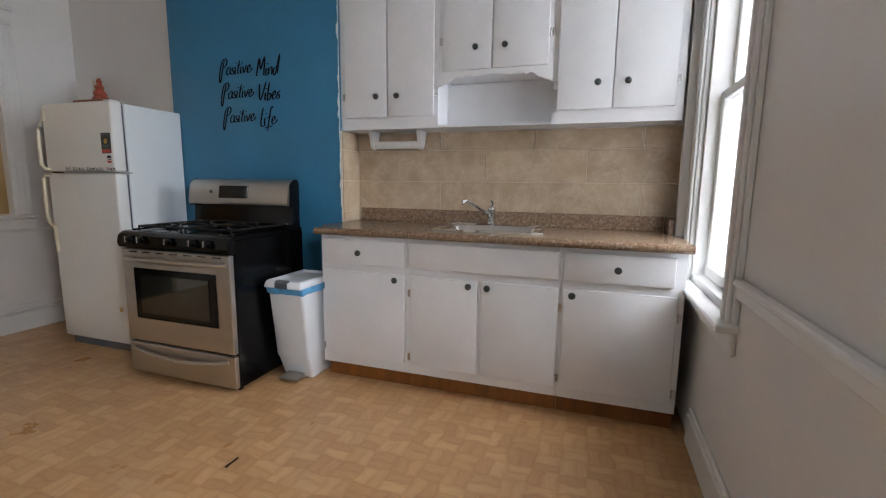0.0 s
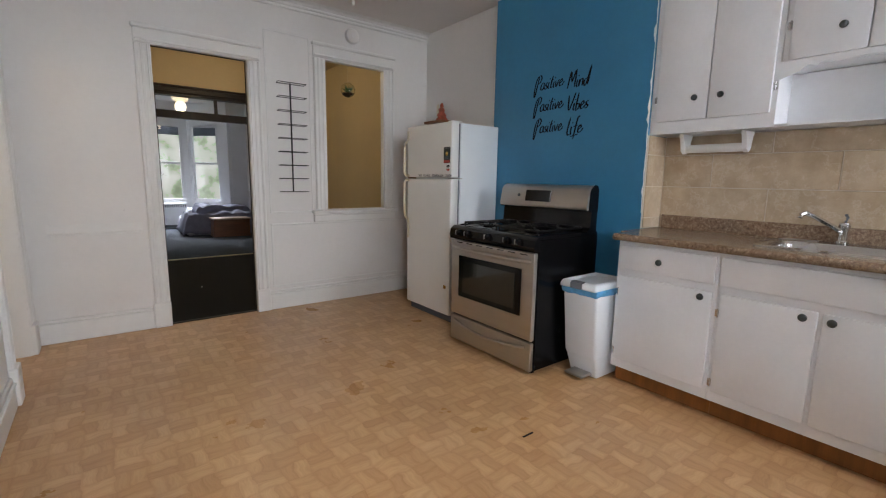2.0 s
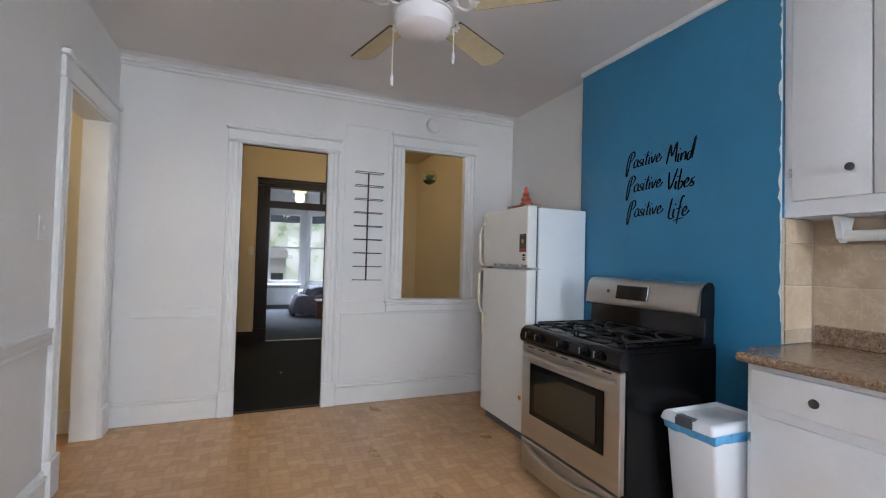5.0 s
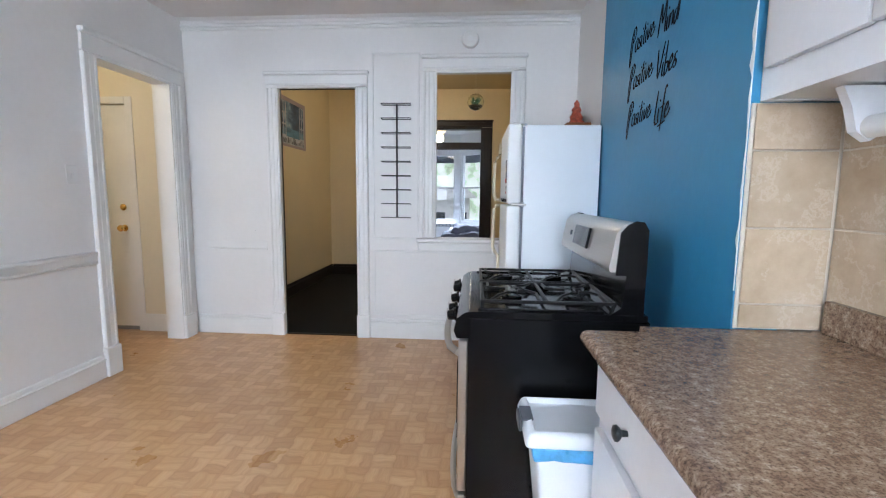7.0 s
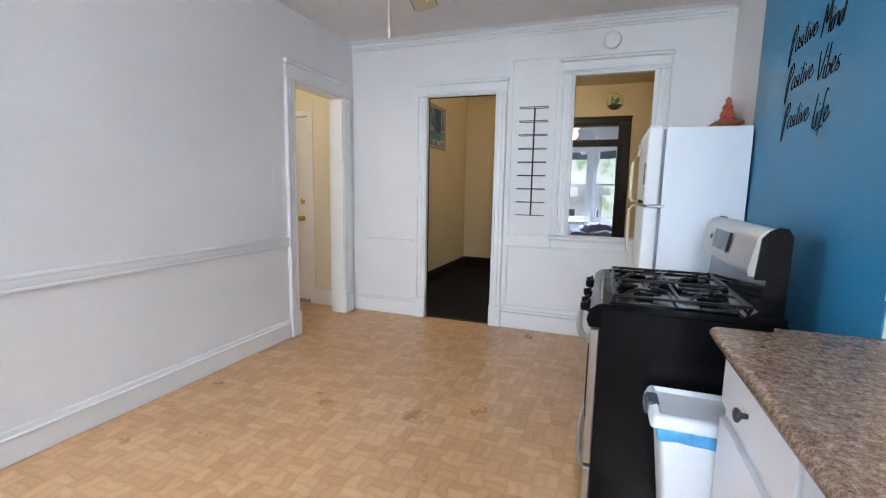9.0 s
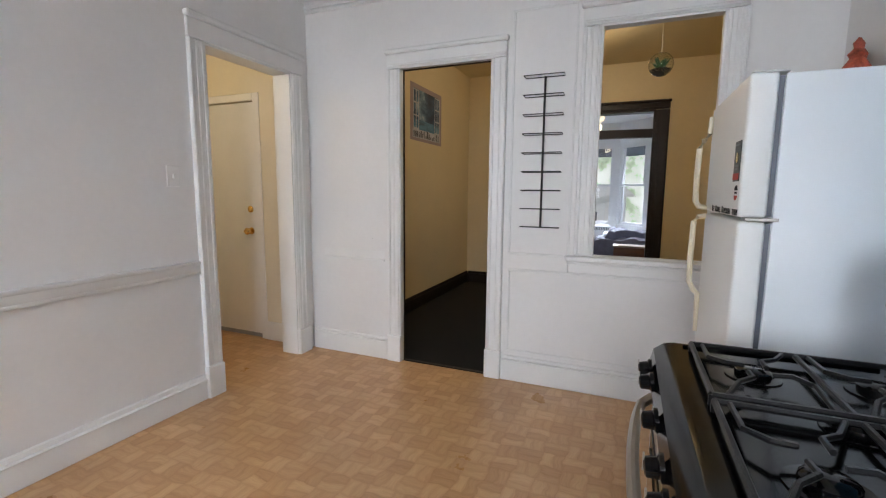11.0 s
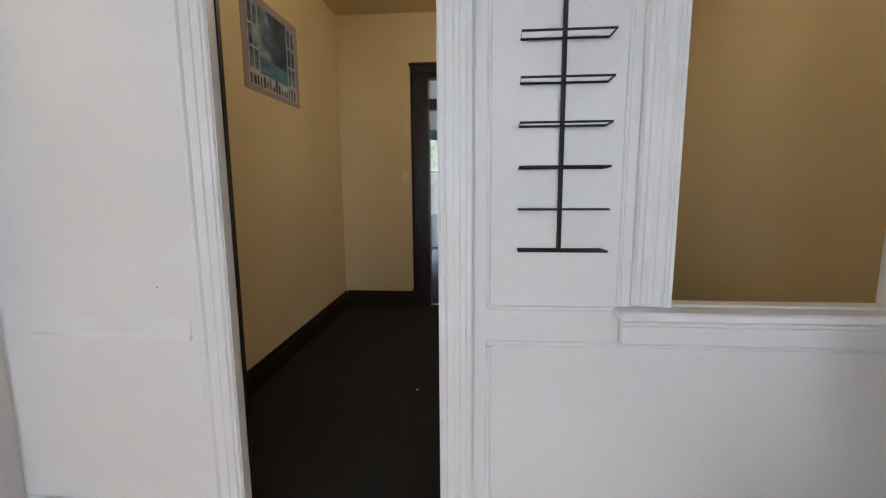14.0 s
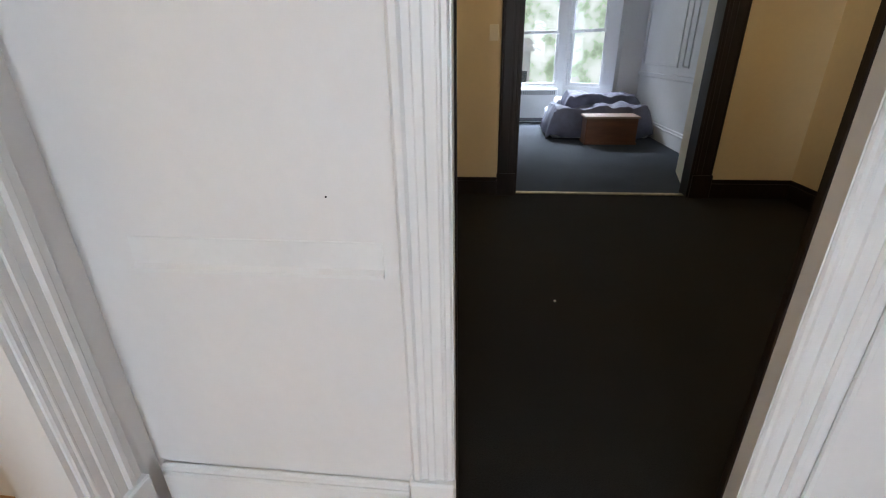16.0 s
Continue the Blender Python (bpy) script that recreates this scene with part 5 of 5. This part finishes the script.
for k in range(5):
    ang = radians(-113 + 72 * k)
    mrot = Matrix.Translation((fx, fy, H - 0.372)) @ Matrix.Rotation(ang, 4, "Z") @ Matrix.Rotation(radians(-13), 4, "X")
    bm = bmesh.new()
    out = [(0.20, -0.052), (0.58, -0.066), (0.598, -0.05), (0.606, -0.02), (0.606, 0.02), (0.598, 0.05), (0.58, 0.066), (0.20, 0.052)]
    prism(bm, out, "z", -0.004, 0.004)
    bmesh.ops.transform(bm, matrix=mrot, verts=bm.verts)
    bl = part("blade", bm, BLADE, fan, "pale wood blade")
    bm = bmesh.new()
    for sg in (1, -1):
        tube(bm, [(0.135 + 0.075 * q, sg * (0.006 + 0.03 * math.sin(math.pi * q) + 0.016 * q), -0.006) for q in (0, 0.2, 0.4, 0.6, 0.8, 1.0)] + [(0.235, sg * 0.012, -0.006), (0.2, sg * 0.004, -0.006)], 0.0055, 6)
    bx(bm, 0.06, -0.012, -0.010, 0.15, 0.012, -0.002, bevel=0.002)
    bx(bm, 0.195, -0.034, -0.009, 0.222, 0.034, -0.004, bevel=0.002)
    bmesh.ops.transform(bm, matrix=mrot, verts=bm.verts)
    part("bracket", bm, FANWHITE, bl, "white filigree blade arm")
    bm = bmesh.new()
    tube(bm, [(px, py, 0) for px, py in out], 0.0046, 6, closed=True)
    bmesh.ops.transform(bm, matrix=mrot, verts=bm.verts)
    part("edge", bm, BLADEEDGE, bl, "dark worn blade edge")
for dx, dy, ln in ((-0.11, 0.07, 0.26), (0.126, -0.03, 0.16)):
    bm = bmesh.new()
    rod(bm, (fx + dx, fy + dy, H - 0.40), (fx + dx, fy + dy, H - 0.39 - ln), 0.0025, seg=6)
    ch = part("pull_chain", bm, HANDLE, fan)
    bm = bmesh.new()
    lathe(bm, [(0.003, 0), (0.007, -0.01), (0.006, -0.045), (0.002, -0.05)], pose(fx + dx, fy + dy, H - 0.39 - ln), 10)
    part("pull_bob", bm, FANWHITE, ch)

# ---- entry door ----
ed = thing("door_2", (-0.95, 0, 0), "white painted flush entry door with brass knob and deadbolt", "door", kind="structure")
leaf = part("leaf", B((-1.365, 0.0, 0.03, -0.535, 0.04, 1.995), bevel=0.003), TRIM, ed)
part("frame", B((-0.535, -0.03, 0, -0.47, -0.02, 2.06), (-1.43, -0.03, 0, -1.365, -0.02, 2.06), (-1.365, -0.03, 2.0, -0.535, -0.02, 2.06), bevel=0.003), TRIM, ed)
part("door_sweep", B((-1.36, -0.012, 0.004, -0.54, -0.001, 0.035)), SPRING, ed, "grey door sweep")
bm = bmesh.new()
lathe(bm, [(0.03, 0), (0.03, 0.006), (0.012, 0.01), (0.011, 0.03), (0.026, 0.04), (0.029, 0.055), (0.02, 0.068), (0, 0.07)], Matrix.Translation((-0.63, 0.0, 0.93)) @ Euler((radians(90), 0, 0)).to_matrix().to_4x4(), 20)
part("door_knob", bm, BRASS, leaf, "polished brass knob")
bm = bmesh.new()
lathe(bm, [(0.028, 0), (0.028, 0.008), (0.02, 0.014), (0, 0.015)], Matrix.Translation((-0.63, 0.0, 1.115)) @ Euler((radians(90), 0, 0)).to_matrix().to_4x4(), 20)
part("deadbolt", bm, BRASS, leaf, "brass deadbolt")


def flush_lamp(x, y, z, label, drop=0.0, r=0.14):
    o = thing("ceiling_light", (x, y, z), label, "ceiling light")
    bm = bmesh.new()
    lathe(bm, [(r * 0.6, 0), (r * 0.6, -0.02), (0.02, -0.03), (0.02, -0.03 - drop), (r * 0.9, -0.04 - drop), (r * 0.9, -0.05 - drop)], pose(x, y, z))
    part("fitting", bm, BRASS, o)
    bm = bmesh.new()
    lathe(bm, [(r * 0.88, -0.05 - drop), (r, -0.07 - drop), (r * 0.9, -0.12 - drop), (r * 0.55, -0.155 - drop), (0, -0.165 - drop)], pose(x, y, z), 32)
    part("shade", bm, LAMPGLASS, o, "lit frosted glass shade")
    for c in o.children:
        c.visible_shadow = False
    return o


flush_lamp(-0.85, -1.25, 2.6, "lit flush ceiling light in the entry", 0.02)
flush_lamp(1.75, 1.6, HH, "lit flush ceiling light in the hall", 0.0)
flush_lamp(1.727, 5.573, BH, "lit frosted ceiling light in the bedroom", 0.12)

# ---- hall ----
poster = thing("ocean_poster", (HW, 1.75, 2.1), "poster of an open window onto a stormy blue sea", "poster")
PY0, PY1, PZA, PZB = 1.285, 2.09, 1.81, 2.385
part("border", B((HW, PY0, PZA, HW + 0.003, PY1, PZB)), POSTERFRAME, poster)
part("sky_print", B((HW + 0.003, PY0 + 0.07, 2.03, HW + 0.004, PY1 - 0.07, PZB - 0.05)), POSTERSKY, poster)
part("sea_print", B((HW + 0.003, PY0 + 0.07, 1.93, HW + 0.004, PY1 - 0.07, 2.03)), POSTERSEA, poster)
part("sill_print", B((HW + 0.003, PY0 + 0.05, PZA + 0.03, HW + 0.0045, PY1 - 0.05, 1.93)), POSTERWHITE, poster)
rng = random.Random(11)
for k in range(16):
    y, w = PY0 + 0.07 + k * 0.042, rng.uniform(0.012, 0.03)
    part("flower_print", B((HW + 0.0045, y, PZA + 0.04, HW + 0.0052, y + w, PZA + rng.uniform(0.07, 0.12))), POSTERDARK, poster)
for y in (PY0 + 0.06, PY1 - 0.20):
    bm = bmesh.new()
    for a, b, c, d in ((0, 0.14, 0, 0.014), (0, 0.14, 0.13, 0.144), (0, 0.14, 0.26, 0.274), (0, 0.14, 0.39, 0.40), (0, 0.014, 0, 0.40), (0.126, 0.14, 0, 0.40), (0.063, 0.077, 0, 0.40)):
        bx(bm, HW + 0.004, y + a, 1.93 + c, HW + 0.0055, y + b, 1.93 + d)
    part("shutter_print", bm, POSTERWHITE, poster)

gx, gy, gz = 2.47, 0.20, 2.045
globe = thing("hanging_terrarium", (gx, gy, gz), "hanging clear glass globe with a small green plant", "terrarium")
bm = bmesh.new()
bmesh.ops.create_uvsphere(bm, u_segments=28, v_segments=18, radius=0.07, matrix=pose(gx, gy, gz))
bmesh.ops.create_uvsphere(bm, u_segments=28, v_segments=18, radius=0.068, matrix=pose(gx, gy, gz))
me_ = bpy.data.meshes.new("globe")
for f in bm.faces:
    f.smooth = True
    if f.calc_center_median() is not None and (f.calc_center_median() - Vector((gx, gy, gz))).length < 0.069:
        f.normal_flip()
bmesh.ops.translate(bm, verts=bm.verts, vec=-globe.location)
bm.to_mesh(me_)
bm.free()
me_.materials.append(GLOBEGLASS)
go = new("globe", me_)
go.parent = globe
go.visible_shadow = False
bm = bmesh.new()
lathe(bm, [(0.02, -0.066), (0.052, -0.045), (0.06, -0.03), (0, -0.022)], pose(gx, gy, gz), 18)
part("soil", bm, SOIL, globe)
bm = bmesh.new()
rng = random.Random(4)
for k in range(44):
    a, t = rng.uniform(0, 6.28), rng.uniform(0.1, 0.85)
    d = Vector((math.cos(a) * math.sin(t), math.sin(a) * math.sin(t), math.cos(t)))
    b0 = Vector((gx, gy, gz - 0.026)) + Vector((math.cos(a), math.sin(a), 0)) * 0.01
    rod(bm, b0, b0 + d * rng.uniform(0.04, 0.075), 0.0075, 0.0015, seg=5)
part("plant", bm, LEAF, globe)
bm = bmesh.new()
rod(bm, (gx, gy, gz + 0.069), (gx, gy, HH), 0.0016, seg=6)
part("string", bm, HANDLE, globe)

# ---- bedroom ----
leafm = setting("door_3", B((0, 0, 0.015, 0.04, 0.72, 1.94), bevel=0.003), CREAM, "cream painted door leaf standing open into the bedroom", "door")
leafm.matrix_world = pose(OX1 + 0.012, HN + 0.145, 0, 0, 0, -15)
bed = thing("bed", (2.35, 6.4, 0), "low unmade bed with a rumpled grey-violet duvet", "bed")
bm = B((1.74, 5.90, 0.005, 3.10, 7.03, 0.33), bevel=0.04, seg=3)
part("mattress", bm, SHEET, bed, "pale mattress on the floor")


def rumpled(x0, x1, y0, y1, zt, skirt, amp, seed, name, material, nx=46, ny=46):
    bm = bmesh.new()
    g = []
    for i in range(nx + 1):
        row = []
        for j in range(ny + 1):
            u, v = i / nx, j / ny
            x, y = x0 + (x1 - x0) * u, y0 + (y1 - y0) * v
            e = min(u, 1 - u, v, 1 - v)
            drop = max(0.0, 1 - e / 0.09) ** 1.6
            nz = noise.fractal(Vector((x * 2.4 + seed, y * 2.4, 0.3)), 0.9, 2.1, 4)
            nw = abs(noise.noise(Vector((x * 3.5, y * 2.0 + seed, 2.0))))
            z = zt + amp * nz * 0.6 + amp * nw - drop * skirt
            wob = 0.03 * noise.noise(Vector((x * 6, y * 6, seed)))
            row.append(bm.verts.new((x + wob, y + wob, max(0.015, z))))
        g.append(row)
    for i in range(nx):
        for j in range(ny):
            bm.faces.new((g[i][j], g[i + 1][j], g[i + 1][j + 1], g[i][j + 1]))
    o = part(name, bm, material, bed)
    sol = o.modifiers.new("thickness", "SOLIDIFY")
    sol.thickness = 0.02
    return o


rumpled(1.66, 3.14, 5.82, 6.85, 0.41, 0.40, 0.09, 3.0, "duvet", DUVET)
rumpled(1.85, 2.45, 6.66, 7.02, 0.47, 0.14, 0.06, 7.0, "pillow", SHEET, 20, 16)
rumpled(1.95, 3.05, 6.25, 6.88, 0.52, 0.16, 0.10, 13.0, "folded_blanket", DUVET)
rumpled(2.50, 3.08, 6.66, 7.02, 0.48, 0.14, 0.05, 9.0, "pillow", DUVET, 20, 16)

chest = thing("blanket_chest", (2.46, 5.60, 0), "reddish-brown wooden chest at the foot of the bed", "chest")
part("body", B((2.13, 5.44, 0.02, 2.79, 5.76, 0.34), bevel=0.006), CHEST, chest)
part("plinth", B((2.12, 5.435, 0.004, 2.80, 5.77, 0.03)), CHEST, chest)
# the lid is a paler brown than the body
part("lid", B((2.11, 5.425, 0.34, 2.81, 5.78, 0.368), bevel=0.006), CHESTTOP, chest, "pale lid")

rad = thing("radiator_cover", (1.57, 7.64, 0), "white metal radiator cover below the bay window", "radiator")
part("cover", B((1.15, 7.53, 0.005, 2.0, 7.74, 0.565), bevel=0.008), RADIATOR, rad)
for i in range(22):
    part("slot", B((1.19 + i * 0.0355, 7.526, 0.47, 1.208 + i * 0.0355, 7.532, 0.535)), GREYPL, rad)
part("bottom_gap", B((1.19, 7.526, 0.02, 1.96, 7.532, 0.08)), GREYPL, rad)

# ---- small marks on the floor ----
solo("floor_scuff", B((1.925, -2.745, 0.0, 1.995, -2.735, 0.0012)), INK, "dark scuff mark on the vinyl", "scuff")
bm = bmesh.new()
lathe(bm, [(0.0018, 0), (0.0018, 0.002), (0, 0.0022)], Matrix.Translation((0.572, 0, 0.924)) @ Euler((radians(90), 0, 0)).to_matrix().to_4x4(), 10)
solo("nail", bm, INK, "small dark nail in the white wall", "nail")
solo("carpet_fleck", B((1.222, 1.216, 0.004, 1.232, 1.228, 0.008)), PAPERWHITE, "white fleck on the black carpet", "fleck")

# ---- wall tiles ----
tiles = setting("backsplash", B((XN - 0.006, -4.56, 0.90, XN, -2.545, 1.479), (XB + 0.004, -2.549, 0.90, XN - 0.006, -2.545, 1.479), (XB + 0.02, YS, 0.90, XN - 0.006, YS + 0.004, 1.479)), GROUT, "beige stone tile backsplash with pale joints", "backsplash")


def tile_mesh(w, h):
    me = mesh_from("tile", B((0, -w / 2, -h / 2, 0.006, w / 2, h / 2), bevel=0.0015), TILE)
    return me


shared = {}
TW, TH, G = 0.6, 0.2, 0.0045
for r, (z0, z1) in enumerate([(0.902, 0.968), (0.968, 1.166), (1.166, 1.362), (1.362, 1.478)]):
    y = -2.545 + (0.0 if r % 2 else TW / 2)
    while y > -4.56:
        a, b = min(y, -2.553), max(y - TW, -4.56)
        if a - b > 0.01:
            key = (round(a - b - G, 4), round(z1 - z0 - G, 4))
            if key not in shared:
                shared[key] = tile_mesh(*key)
            o = new("tile", shared[key])
            o.location = (XN - 0.0105, (a + b) / 2, (z0 + z1) / 2)
            o.parent = tiles
        y -= TW
    w = XN - XB - 0.03
    key = ("r", round(z1 - z0 - G, 4))
    if key not in shared:
        shared[key] = tile_mesh(w, z1 - z0 - G)
    for yy, rz in ((-2.552, -90), (YS + 0.006, 90)):
        o = new("tile", shared[key])
        o.matrix_world = pose((XB + XN) / 2 - 0.004 if yy > -3 else (XB + XN) / 2 + 0.004, yy, (z0 + z1) / 2, 0, 0, rz)
        o.parent = tiles
